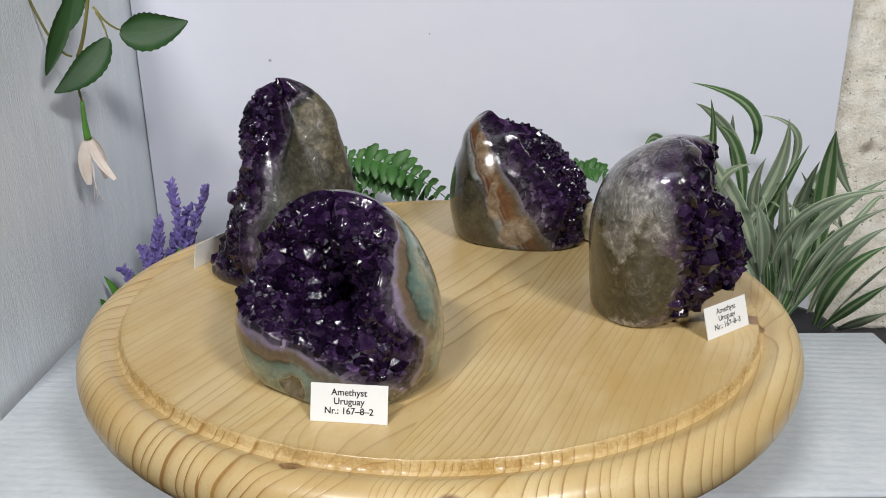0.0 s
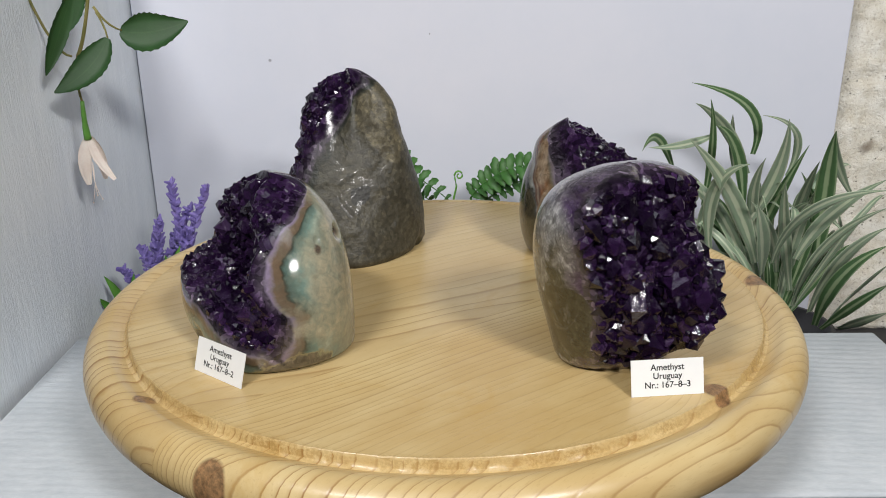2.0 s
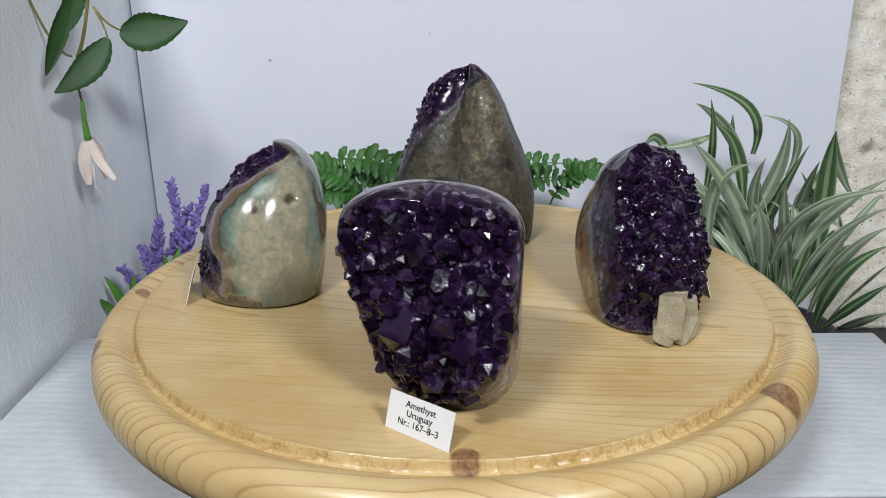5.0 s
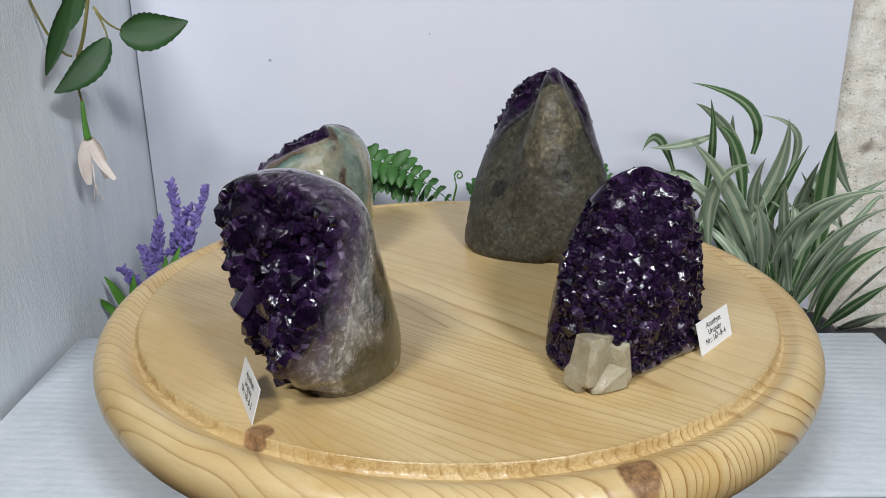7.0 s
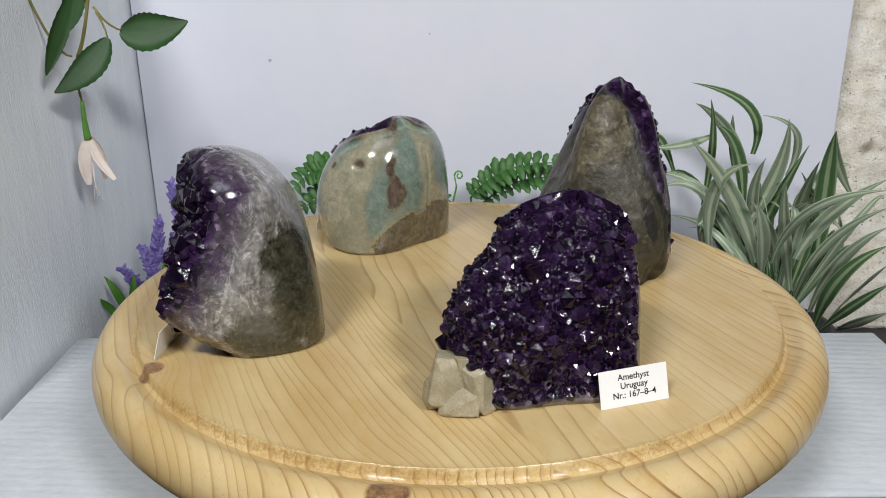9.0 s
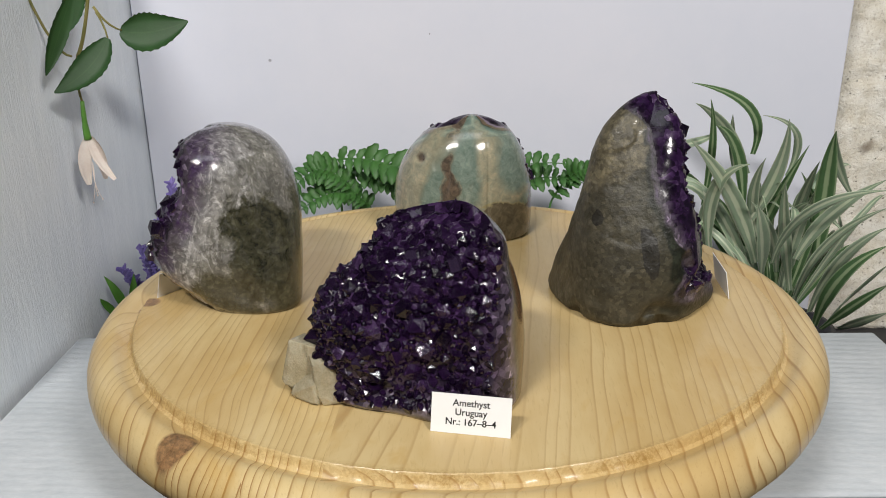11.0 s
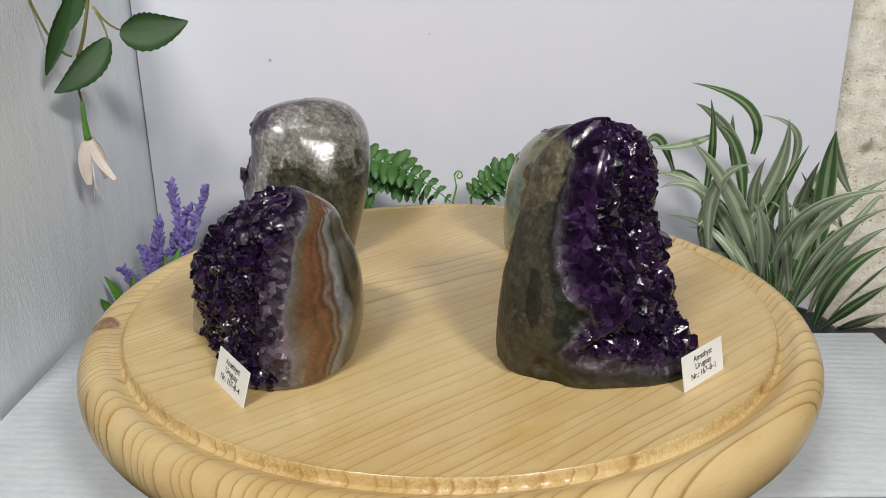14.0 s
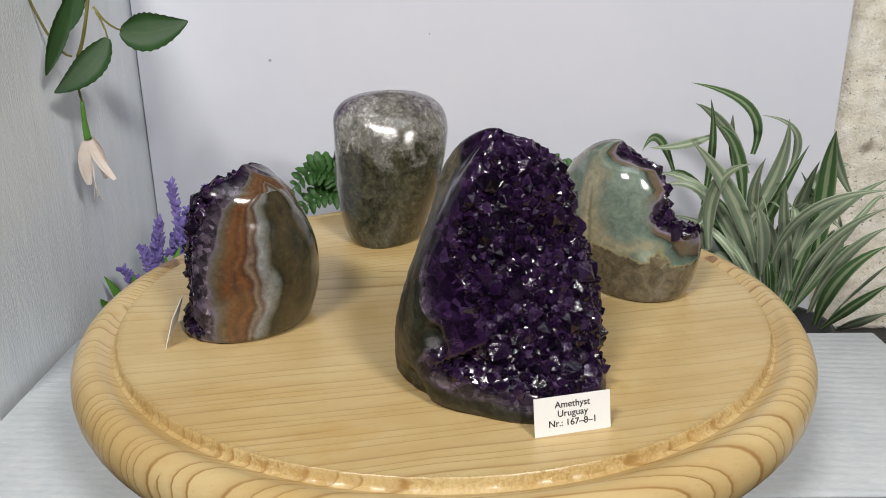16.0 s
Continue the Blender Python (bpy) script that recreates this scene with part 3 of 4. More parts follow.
def crystal_mesh(seed):
    """Six-sided point on a short prism, a little crooked."""
    r = random.Random(seed)
    bm = bmesh.new()
    size = [r.uniform(0.82, 1.12) for _ in range(6)]
    top = [r.uniform(0.0, 0.5) for _ in range(6)]
    low = [bm.verts.new((s * math.cos(k * math.pi / 3), s * math.sin(k * math.pi / 3), -1.2)) for k, s in enumerate(size)]
    mid = [bm.verts.new((s * math.cos(k * math.pi / 3), s * math.sin(k * math.pi / 3), t)) for k, (s, t) in enumerate(zip(size, top))]
    ax, ay = r.uniform(-0.25, 0.25), r.uniform(-0.25, 0.25)
    hi = r.uniform(0.78, 1.2)
    if seed % 3 == 0:  # ridge in place of a single point
        a = r.uniform(0, math.pi)
        tips = [bm.verts.new((ax + 0.22 * math.cos(a), ay + 0.22 * math.sin(a), hi)), bm.verts.new((ax - 0.22 * math.cos(a), ay - 0.22 * math.sin(a), hi))]
    else:
        tips = [bm.verts.new((ax, ay, hi))] * 2
    for k in range(6):
        m = (k + 1) % 6
        bm.faces.new((low[k], low[m], mid[m], mid[k]))
        tk = min(tips, key=lambda v: (v.co - (mid[k].co + mid[m].co) / 2).length)
        bm.faces.new((mid[k], mid[m], tk))
        tn = min(tips, key=lambda v: (v.co - (mid[m].co + mid[(m + 1) % 6].co) / 2).length)
        if tn is not tk:
            bm.faces.new((mid[m], tn, tk))
    me = bpy.data.meshes.new("crystal")
    bm.to_mesh(me)
    bm.free()
    me.materials.append(POINT)
    return me


CRYSTALS = [crystal_mesh(s) for s in range(12)]


def smooth01(x):
    x = min(1.0, max(0.0, x))
    return x * x * (3 - 2 * x)


def stone(label, centre, height, dome, co, material, edge, deep, big, count, fill, seed, ledge=0.0, cave=None, dents=(), zones=None, blunt=(0.0, 0.5), bed=None, shallow=0.0):
    """Rock with a rounded top (the higher dome, the boxier), with a crystal face where edge(angle, z) is below zero."""
    thing = tagged(new("amethyst_stone"), label, "mineral", "amethyst stones on the board")
    rnd = random.Random(seed)
    nphi = 240
    zs = [1 - (1 - k / 116) ** 1.8 for k in range(116)]
    P = np.zeros((len(zs), nphi, 3))
    ph = np.arange(nphi) * 2 * np.pi / nphi
    for i, z in enumerate(zs):
        q = section(co, z)
        s = math.sqrt(max(0.0, 1 - z**dome)) * (1 + blunt[0] * smooth01((z - blunt[1]) / (0.96 - blunt[1])))
        if z < 0.035:
            s *= 1 - 0.05 * (1 - z / 0.035) ** 2
        r = s * (q[2] + q[3] * np.cos(2 * ph) + q[4] * np.sin(2 * ph) + q[5] * np.cos(3 * ph) + q[6] * np.sin(3 * ph))
        P[i, :, 0], P[i, :, 1], P[i, :, 2] = q[0] + r * np.cos(ph), q[1] + r * np.sin(ph), z * height
    def normals(G):
        a = np.roll(G, -1, 1) - np.roll(G, 1, 1)
        b = np.gradient(G, axis=0)
        n = np.cross(a, b)
        return n / np.maximum(np.linalg.norm(n, axis=2, keepdims=True), 1e-12)
    n = normals(P)
    # how far inside each zone of other mineral a point lies: 1 at its heart, 0 on its border
    drift = np.zeros((len(zs), nphi, 2))
    for i in range(len(zs)):
        for k in range(nphi):
            p = Vector(P[i, k])
            u, w = noise.noise_vector(p * 42), noise.noise_vector(p * 130)
            drift[i, k] = (9 * u.x + 3.5 * w.x, 0.09 * u.y + 0.035 * w.y)
    zone = {key: np.full((len(zs), nphi), -1.0) for key in (zones or {})}
    for key, ovals in (zones or {}).items():
        for ca, cz_, wa, wz in ovals:
            da = (np.degrees(ph)[None, :] - ca + 180) % 360 - 180 + drift[..., 0]
            dz = np.array(zs)[:, None] - cz_ + drift[..., 1]
            zone[key] = np.maximum(zone[key], 1 - np.sqrt((da / wa) ** 2 + (dz / wz) ** 2))
    off = Vector((seed * 3.1, seed * 1.7, 0.4))
    sd = np.zeros((len(zs), nphi))
    ins = np.zeros((len(zs), nphi))
    dc = np.zeros((len(zs), nphi))  # the same, inside the flush polished border
    for i, z in enumerate(zs):
        for k in range(nphi):
            p = Vector(P[i, k])
            wig = noise.noise(p * 110 + off) * 0.0022 + noise.noise(p * 45 + off) * 0.0030
            d, flush = edge(math.degrees(ph[k]), z)
            d += wig
            sd[i, k] = d
            dc[i, k] = d + flush
            if d < 0:
                g = -min(0.0, d + flush)
                ins[i, k] = deep * (1 - shallow * smooth01((z - 0.60) / 0.22)) * smooth01(g / 0.008) * (0.75 + 0.6 * noise.noise(p * 70 + off)) + 0.0010 * smooth01(g / 0.003) * (1 + noise.noise(p * 320)) + 0.0002 * noise.noise(p * 200)
                if cave:
                    ca, cz_, wa, wz, dep = cave
                    da = (math.degrees(ph[k]) - ca + 180) % 360 - 180
                    ins[i, k] += dep * math.exp(-((da / wa) ** 2 + ((z - cz_) / wz) ** 2) ** 2.2) * smooth01(g / 0.009)
            else:
                ins[i, k] = 0.0004 * noise.noise(p * 55 + off)
                if ledge:
                    v = noise.noise(p * 38 + off)
                    ins[i, k] += (ledge * smooth01((v - 0.05) * 22) + 0.5 * ledge * smooth01((noise.noise(p * 70 + off) - 0.2) * 18) + 0.0003 * noise.noise(p * 190)) * smooth01(d / 0.012)
            for ca, cz_, wa, wz, dep in dents:
                da = (math.degrees(ph[k]) - ca + 180) % 360 - 180
                e = (da / wa) ** 2 + ((z - cz_) / wz) ** 2 + 0.5 * noise.noise(p * 150)
                if e < 4:
                    ins[i, k] += dep * math.exp(-max(0.0, e) ** 1.5)
    G = P - n * ins[..., None]
    G[0, :, 2] = np.minimum(G[0, :, 2], 0.0)
    G[..., 2] = np.maximum(G[..., 2], 0.0)
    # polished body and crystal bed as two skins that meet at the edge
    for name, mat_, want, lab in (("body", material, False, ""), ("crystal_bed", bed or BED, True, "dark violet amethyst bed")):
        bm = bmesh.new()
        bm.verts.layers.float.new("band")
        for key in zone:
            bm.verts.layers.float.new(key)
        lay = bm.verts.layers.float["band"]
        made = {}
        def vert(i, k):
            k %= nphi
            if (i, k) not in made:
                v = bm.verts.new(G[i, k])
                v[lay] = sd[i, k]
                for key in zone:
                    v[bm.verts.layers.float[key]] = zone[key][i, k]
                made[i, k] = v
            return made[i, k]
        for i in range(len(zs) - 1):
            for k in range(nphi):
                m = (k + 1) % nphi
                inside = sd[i, k] + sd[i, m] + sd[i + 1, k] + sd[i + 1, m] < -0.010
                if inside == want:
                    bm.faces.new((vert(i, k), vert(i, m), vert(i + 1, m), vert(i + 1, k)))
        top_in = sd[-1].mean() < -0.0025
        if top_in == want:
            c = bm.verts.new(G[-1].mean(0) + np.array((0, 0, 0.0006)))
            c[lay] = sd[-1].mean()
            for key in zone:
                c[bm.verts.layers.float[key]] = zone[key][-1].mean()
            for k in range(nphi):
                bm.faces.new((vert(len(zs) - 1, k), vert(len(zs) - 1, k + 1), c))
        if not want:
            c = bm.verts.new((*G[0].mean(0)[:2], 0.0))
            c[lay] = 0.04
            for k in range(nphi):
                bm.faces.new((vert(0, k + 1), vert(0, k), c))
        part(name, bm, mat_, thing, lab)
    # crystals
    N2 = normals(G)
    cand = [(i, k) for i in range(3, len(zs) - 1) for k in range(nphi) if dc[i, k] < -0.0008 and P[i, k, 2] < 0.935 * height]
    area = {}
    for i, k in cand:
        area[i, k] = np.linalg.norm(G[i, (k + 1) % nphi] - G[i, k]) * np.linalg.norm(G[min(i + 1, len(zs) - 1), k] - G[i, k])
    wts = np.array([area[c] for c in cand])
    order = np.random.RandomState(seed).choice(len(cand), size=min(len(cand), 9000), replace=False, p=wts / wts.sum())
    kept, rad_ = np.zeros((0, 3)), np.zeros(0)
    crust = bmesh.new()
    placed = filled = 0
    def frame_at(i, k, spread):
        up = Vector(N2[i, k]) + Vector((rnd.gauss(0, spread), rnd.gauss(0, spread), rnd.gauss(0, spread)))
        return up.to_track_quat("Z", "Y").to_matrix().to_4x4() @ Matrix.Rotation(rnd.uniform(0, 6.28), 4, "Z")
    for phase in (0, 1):
        for idx in order:
            i, k = cand[idx]
            near = smooth01(-dc[i, k] / 0.008)
            if phase == 0:
                if placed >= count:
                    break
                r = big * (0.55 + 0.65 * rnd.random() ** 1.6) * (0.6 + 0.4 * near)
                gap = 0.80
            else:
                if filled >= fill:
                    break
                r = big * rnd.uniform(0.25, 0.50)
                gap = 0.62
            p = G[i, k]
            if len(kept) and np.any(np.linalg.norm(kept - p, axis=1) < gap * (rad_ + r)):
                continue
            kept, rad_ = np.vstack([kept, p]), np.append(rad_, r)
            sink = r * rnd.uniform(0.15, 0.45)
            base = Matrix.Translation(Vector(p) - Vector(N2[i, k]) * sink) @ frame_at(i, k, 0.30) @ Matrix.Diagonal((r, r, r * rnd.uniform(0.85, 1.25), 1))
            if phase == 0:
                ob = new("crystal", CRYSTALS[rnd.randrange(len(CRYSTALS))])
                ob.parent = thing
                ob.matrix_basis = base
                placed += 1
            else:
                tmp = bmesh.new()
                tmp.from_mesh(CRYSTALS[rnd.randrange(len(CRYSTALS))])
                made = [crust.verts.new(base @ v.co) for v in tmp.verts]
                tmp.verts.index_update()
                for f in tmp.faces:
                    crust.faces.new([made[v.index] for v in f.verts])
                tmp.free()
                filled += 1
    ob = part("crystal_crust", crust, CRUST, thing, "small violet crystal points", False)
    ob["kind"] = "stuff"
    return riding(thing, Matrix.Translation((*centre, TOP)))


def between(left, right, arc=0.038, low=None, high=None, flush=(0.002, 0.002, 0.006), shelf=0.0015, crown=0.80):
    """Edge of a crystal face between two angles, each a list of (height, degrees)."""
    zl, al = zip(*left)
    zr, ar = zip(*right)
    def edge(a, z):
        lo, hi = float(np.interp(z, zl, al)), float(np.interp(z, zr, ar))
        mid = (lo + hi) / 2
        da = (a - mid + 180) % 360 - 180
        d = (abs(da) - (hi - lo) / 2) * math.pi / 180 * arc * (1.0 if z < 0.86 else 0.7)
        fl = flush[0] + (flush[1] - flush[0]) * smooth01(0.5 + da / 40) + flush[2] * smooth01((z - crown) / (0.94 - crown))
        if low:
            under = (low(mid + da) - z) * 0.085
            if under > d:
                d, fl = under, min(fl, shelf)
        if high:
            d = max(d, (z - high(mid + da)) * 0.085)
        return d, fl
    return edge


stone("tall amethyst with dark violet crystals and grey-brown basalt back", (-0.0798, 0.0462), 0.1104, 1.5,
      [(-0.0113, 0.007, 0.0032, -0.0124), (-0.0076, 0.0091, -0.0003, -0.0011), (0.0443, -0, -0.0125, -0.0049),
       (0.0008, -0.0219, 0.026), (0.0005, 0.0148, -0.0057), (-0.0033, 0.0121, 0.0059), (0.0005, -0.0019, -0.0007)],
      BASALT, between([(0, 92), (0.16, 87), (0.3, 100), (0.42, 88), (0.6, 77), (0.85, 60), (0.93, 20), (0.97, -10)], [(0, 250), (0.4, 257), (0.64, 268), (0.85, 298), (0.93, 342), (0.97, 356)], 0.034, lambda a: float(np.interp(a, (100, 140, 190), (0.12, 0.06, 0.015))), None, (0.018, 0.007, 0.016), 0.004, 0.55),
      0.0048, 0.0050, 180, 600, 11, ledge=0.0005, dents=[(99, 0.30, 5, 0.035, 0.005), (103, 0.26, 4, 0.03, 0.004), (75, 0.02, 14, 0.10, 0.006), (20, 0.0, 6, 0.06, 0.003)],
      zones={"zone_a": [(10, 0.76, 62, 0.17), (345, 0.66, 22, 0.12)], "zone_b": [(67, 0.36, 7, 0.085), (80, 0.62, 4, 0.05), (310, 0.36, 9, 0.05), (28, 0.50, 6, 0.05)], "zone_c": [(95, 0.30, 10, 0.08), (88, 0.40, 6, 0.07), (101, 0.23, 7, 0.04)]}, blunt=(0.22, 0.60), shallow=0.8)

stone("domed amethyst geode with violet cave and green agate shell", (-0.0483, -0.0924), 0.0803, 1.5,
      [(0.0036, -0.0027, 0.008, -0.0078), (-0.0008, -0.0017, 0.0133, -0.0015), (0.0363, 0.0253, -0.0096, 0.0062),
       (0.0049, 0.0067, -0.0096), (-0.0022, 0.0027, -0.0059), (-0.0008, -0.0041, 0.006), (0.0032, -0.0161, 0.0162)],
      AGATE, between([(0, 192), (0.42, 176), (0.5, 158), (0.58, 146), (0.66, 152), (0.75, 168), (0.86, 166), (0.95, 120)], [(0, 320), (0.2, 322), (0.35, 321), (0.5, 310), (0.65, 310), (0.8, 324), (0.9, 352), (0.95, 395)], 0.038,
                     lambda a: float(np.interp(a, (150, 180, 215, 250, 285, 305, 320), (0.46, 0.41, 0.37, 0.29, 0.19, 0.11, 0.05))), None, (0.003, 0.006, 0.009), 0.005),
      0.0035, 0.0054, 110, 300, 23, cave=(237, 0.61, 50, 0.34, 0.050), dents=[(15, 0.70, 6, 0.035, 0.0022), (347, 0.71, 2.5, 0.02, 0.0012), (52, 0.55, 4, 0.14, 0.0020), (97, 0.5, 2, 0.22, 0.0014), (235, 0.10, 8, 0.06, 0.0022)],
      zones={"zone_a": [(355, 0.48, 26, 0.30), (14, 0.68, 22, 0.24), (96, 0.66, 12, 0.28), (118, 0.40, 40, 0.08)], "zone_b": [(70, 0.62, 14, 0.36), (132, 0.66, 22, 0.24), (40, 0.40, 12, 0.26), (225, 0.12, 42, 0.11)],
             "zone_c": [(140, 0.0, 70, 0.31), (62, 0.0, 26, 0.24), (330, 0.0, 24, 0.10), (233, 0.09, 13, 0.09)], "zone_d": [(52, 0.72, 4, 0.08), (53, 0.44, 6, 0.09), (52, 0.58, 3, 0.08), (46, 0.92, 11, 0.05), (16, 0.70, 6, 0.05), (347, 0.71, 3, 0.03)]})

stone("blocky amethyst with deep violet crystals and milky quartz sides", (0.1008, -0.0315), 0.0928, 5.5,
      [(-0.0008, 0.0614, -0.1304, 0.0779), (0.0051, -0.0307, 0.0165, 0.0004), (0.0247, 0.0607, -0.1074, 0.0627),
       (0.0005, 0.0162, -0.0257), (-0.0007, -0.0098, 0.0229), (0.0018, -0.0003, -0.005), (0.0008, -0.0076, 0.011)],
      QUARTZ, between([(0, 268), (0.5, 264), (0.86, 258)], [(0, 362), (0.25, 368), (0.5, 396), (0.7, 410), (0.88, 416), (1.0, 400)], 0.036, lambda a: 0.03, lambda a: 1.04, (0.004, 0.007, 0.001)),
      0.0050, 0.0072, 90, 400, 37, cave=(330, 0.42, 26, 0.30, 0.015), dents=[(8, 0.74, 34, 0.09, 0.006), (2, 0.45, 34, 0.17, -0.0045), (345, 0.0, 60, 0.16, 0.0035)],
      zones={"zone_a": [(109, 0.40, 30, 0.33), (190, 0.28, 34, 0.36), (150, 0.18, 62, 0.44), (240, 0.30, 26, 0.26), (62, 0.04, 34, 0.20)], "zone_b": [(330, 1.0, 130, 0.13)]})

stone("violet amethyst cluster with banded orange agate back", (0.0504, 0.1008), 0.0815, 12.44,
      [(-0.0053, 0.0007, 0.0151, -0.0318), (-0.0055, -0.011, 0.0282, -0.0132), (0.0367, 0.0118, -0.002, -0.0371),
       (0.0023, 0.0203, -0.0263), (-0.0066, 0.0134, -0.0109), (0.001, 0.0069, -0.0083), (-0.0019, 0.0029, -0.0044)],
      BANDED, between([(0, -56), (0.3, -84), (0.6, -104), (0.84, -120), (0.92, -132), (0.97, -168)], [(0, 129), (0.5, 133), (0.8, 140), (0.90, 156), (0.97, 190)], 0.036, lambda a: 0.02, None, (0.028, 0.010, 0.012)),
      0.0046, 0.0044, 220, 650, 41,
      zones={"zone_a": [(217, 0.28, 20, 0.34), (232, 0.06, 20, 0.14)], "zone_b": [(243, 0.42, 7, 0.16), (262, 0.16, 16, 0.12), (236, 0.72, 8, 0.16)]}, blunt=(0.28, 0.70), bed=MILKY_BED)


def calcite():
    thing = new("calcite_lump")
    tagged(thing, "translucent cream calcite lump grown at the amethyst's foot", "mineral")
    rnd = random.Random(8)
    # leaning cleavage blocks with broken corners: middle, half sizes, turn, lean
    for c, h, turn, lean in (((-0.0060, 0.000, 0.0135), (0.0085, 0.0070, 0.0130), 20, 0.28), ((0.0085, 0.001, 0.0120), (0.0062, 0.0070, 0.0115), -25, -0.22), ((0.0010, -0.0035, 0.0070), (0.0095, 0.0055, 0.0068), 8, 0.10),
                             ((-0.0125, 0.0005, 0.0065), (0.0045, 0.0060, 0.0062), 35, 0.15), ((0.0005, 0.0010, 0.0205), (0.0040, 0.0045, 0.0065), 50, -0.35)):
        bm = bmesh.new()
        pts = []
        spin = Matrix.Rotation(radians(turn), 3, "Z")
        for k in range(22):
            v = Vector([rnd.choice((-1, 1)) * (1.0 if k % 3 == q else rnd.uniform(0.45, 0.95)) for q in range(3)])
            v = spin @ Vector(((v.x + lean * v.z) * h[0], v.y * h[1], (v.z - 0.25 * v.x * abs(lean)) * h[2]))
            pts.append(bm.verts.new((0.88 * (c[0] + v.x), 0.88 * (c[1] + v.y), max(0.0004, 0.90 * (c[2] + v.z)))))
        bmesh.ops.convex_hull(bm, input=pts)
        bmesh.ops.delete(bm, geom=[v for v in bm.verts if not v.link_faces], context="VERTS")
        bmesh.ops.bevel(bm, geom=bm.edges[:], offset=0.00025, segments=1, affect="EDGES")
        part("chunk", bm, CALCITE, thing, "", False)
    return riding(thing, pose(0.0905, 0.0870, TOP, 0, 0, 118))


calcite()


# ---- cards ----
def card(number, x, y, angle, lean=17):
    thing = tagged(new("name_card"), "small white printed card leaning against its amethyst", "card", "name cards")
    part("sheet", box(-0.0156, 0.0156, 0.0, 0.00035, 0.0, 0.0154), CARD, thing, "", False)
    for text, z in (("Amethyst", 0.0108), ("Uruguay", 0.0072), ("Nr.: 167\u20138\u2013" + number, 0.0034)):
        cu = bpy.data.curves.new("line", "FONT")
        cu.body, cu.size, cu.align_x, cu.offset = text, 0.0037, "CENTER", 0.00006
        tmp = bpy.data.objects.new("line", cu)
        scene.collection.objects.link(tmp)
        me = bpy.data.meshes.new_from_object(tmp.evaluated_get(bpy.context.evaluated_depsgraph_get()))
        bpy.data.objects.remove(tmp)
        me.materials.clear()
        me.materials.append(INK)
        ob = new("text_line", me)
        ob.parent = thing
        ob.matrix_basis = pose(0, -0.00008, z, 90)
        ob["label"] = "black printed line reading " + text
    return riding(thing, pose(x, y, TOP + 0.0001, 0, 0, angle) @ pose(0, 0, 0, -lean))


card("2", -0.0391, -0.1356, -7)
card("3", 0.1373, -0.0557, 35.3)
card("1", -0.1431, 0.0509, -114.2, 11)
card("4", 0.0410, 0.1392, 149.3)


# ---- plants ----
def curve3(a, b, c, n):
    """Points on a smooth arc through a, b and c."""
    a, b, c = Vector(a), Vector(b), Vector(c)
    ctrl = 2 * b - (a + c) / 2
    return [(1 - u) ** 2 * a + 2 * u * (1 - u) * ctrl + u * u * c for u in (k / n for k in range(n + 1))]


def tube(bm, pts, r0, r1, sides=6):
    rings = []
    for i, p in enumerate(pts):
        d = (pts[min(i + 1, len(pts) - 1)] - pts[max(i - 1, 0)]).normalized()
        q = d.to_track_quat("Z", "Y")
        r = r0 + (r1 - r0) * i / (len(pts) - 1)
        rings.append([bm.verts.new(p + q @ Vector((r * math.cos(6.283 * k / sides), r * math.sin(6.283 * k / sides), 0))) for k in range(sides)])
    for a, b in zip(rings, rings[1:]):
        for k in range(sides):
            m = (k + 1) % sides
            bm.faces.new((a[k], a[m], b[m], b[k]))
    bm.faces.new(rings[0][::-1]), bm.faces.new(rings[-1])


def ribbon(bm, pts, widths, face, fold=0.25, thick=0.0003, jag=0.0):
    """Leaf blade along pts, folded along its midrib, with thickness."""
    lay = bm.verts.layers.float.get("across") or bm.verts.layers.float.new("across")
    face = Vector(face)
    sheets = []
    for sgn in (1, -1):
        rows = []
        for i, (p, w) in enumerate(zip(pts, widths)):
            d = (pts[min(i + 1, len(pts) - 1)] - pts[max(i - 1, 0)]).normalized()
            side = d.cross(face).normalized()
            up = side.cross(d).normalized()
            row = []
            for s in (-1, -0.5, 0, 0.5, 1):
                ww = w * (1 + (jag if i % 2 else -jag) * (abs(s) == 1))
                v = bm.verts.new(p + side * ww * s + up * (abs(s) * w * fold + sgn * thick * (1 - 0.8 * abs(s))))
                v[lay] = s
                row.append(v)
            rows.append(row)
        sheets.append(rows)
    for sgn, rows in zip((1, -1), sheets):
        for a, b in zip(rows, rows[1:]):
            for k in range(4):
                q = (a[k], a[k + 1], b[k + 1], b[k])
                bm.faces.new(q if sgn > 0 else q[::-1])
    t, u = sheets
    for k in (0, 4):
        for i in range(len(pts) - 1):
            q = (t[i][k], t[i + 1][k], u[i + 1][k], u[i][k])
            bm.faces.new(q if k else q[::-1])


leaf_rnd = random.Random(12)


def strap_leaf(plant, a, b, c, half):
    pts = curve3(a, b, c, 14)
    w = [half * 1.45 * (0.45 + 0.55 * smooth01(k / 5)) * max(0.03, 1 - max(0.0, (k / 14 - 0.45) / 0.55) ** 1.6) for k in range(15)]
    bm = bmesh.new()
    ribbon(bm, pts, w, (leaf_rnd.uniform(-0.5, 0.5), -1, leaf_rnd.uniform(0.1, 0.8)), 0.28, 0.00025)
    bmesh.ops.recalc_face_normals(bm, faces=bm.faces[:])
    pale = leaf_rnd.random() < 0.6
    part("leaf", bm, SPIDER_PALE if pale else SPIDER, plant, "pale striped strap leaf" if pale else "green strap leaf with cream edges")


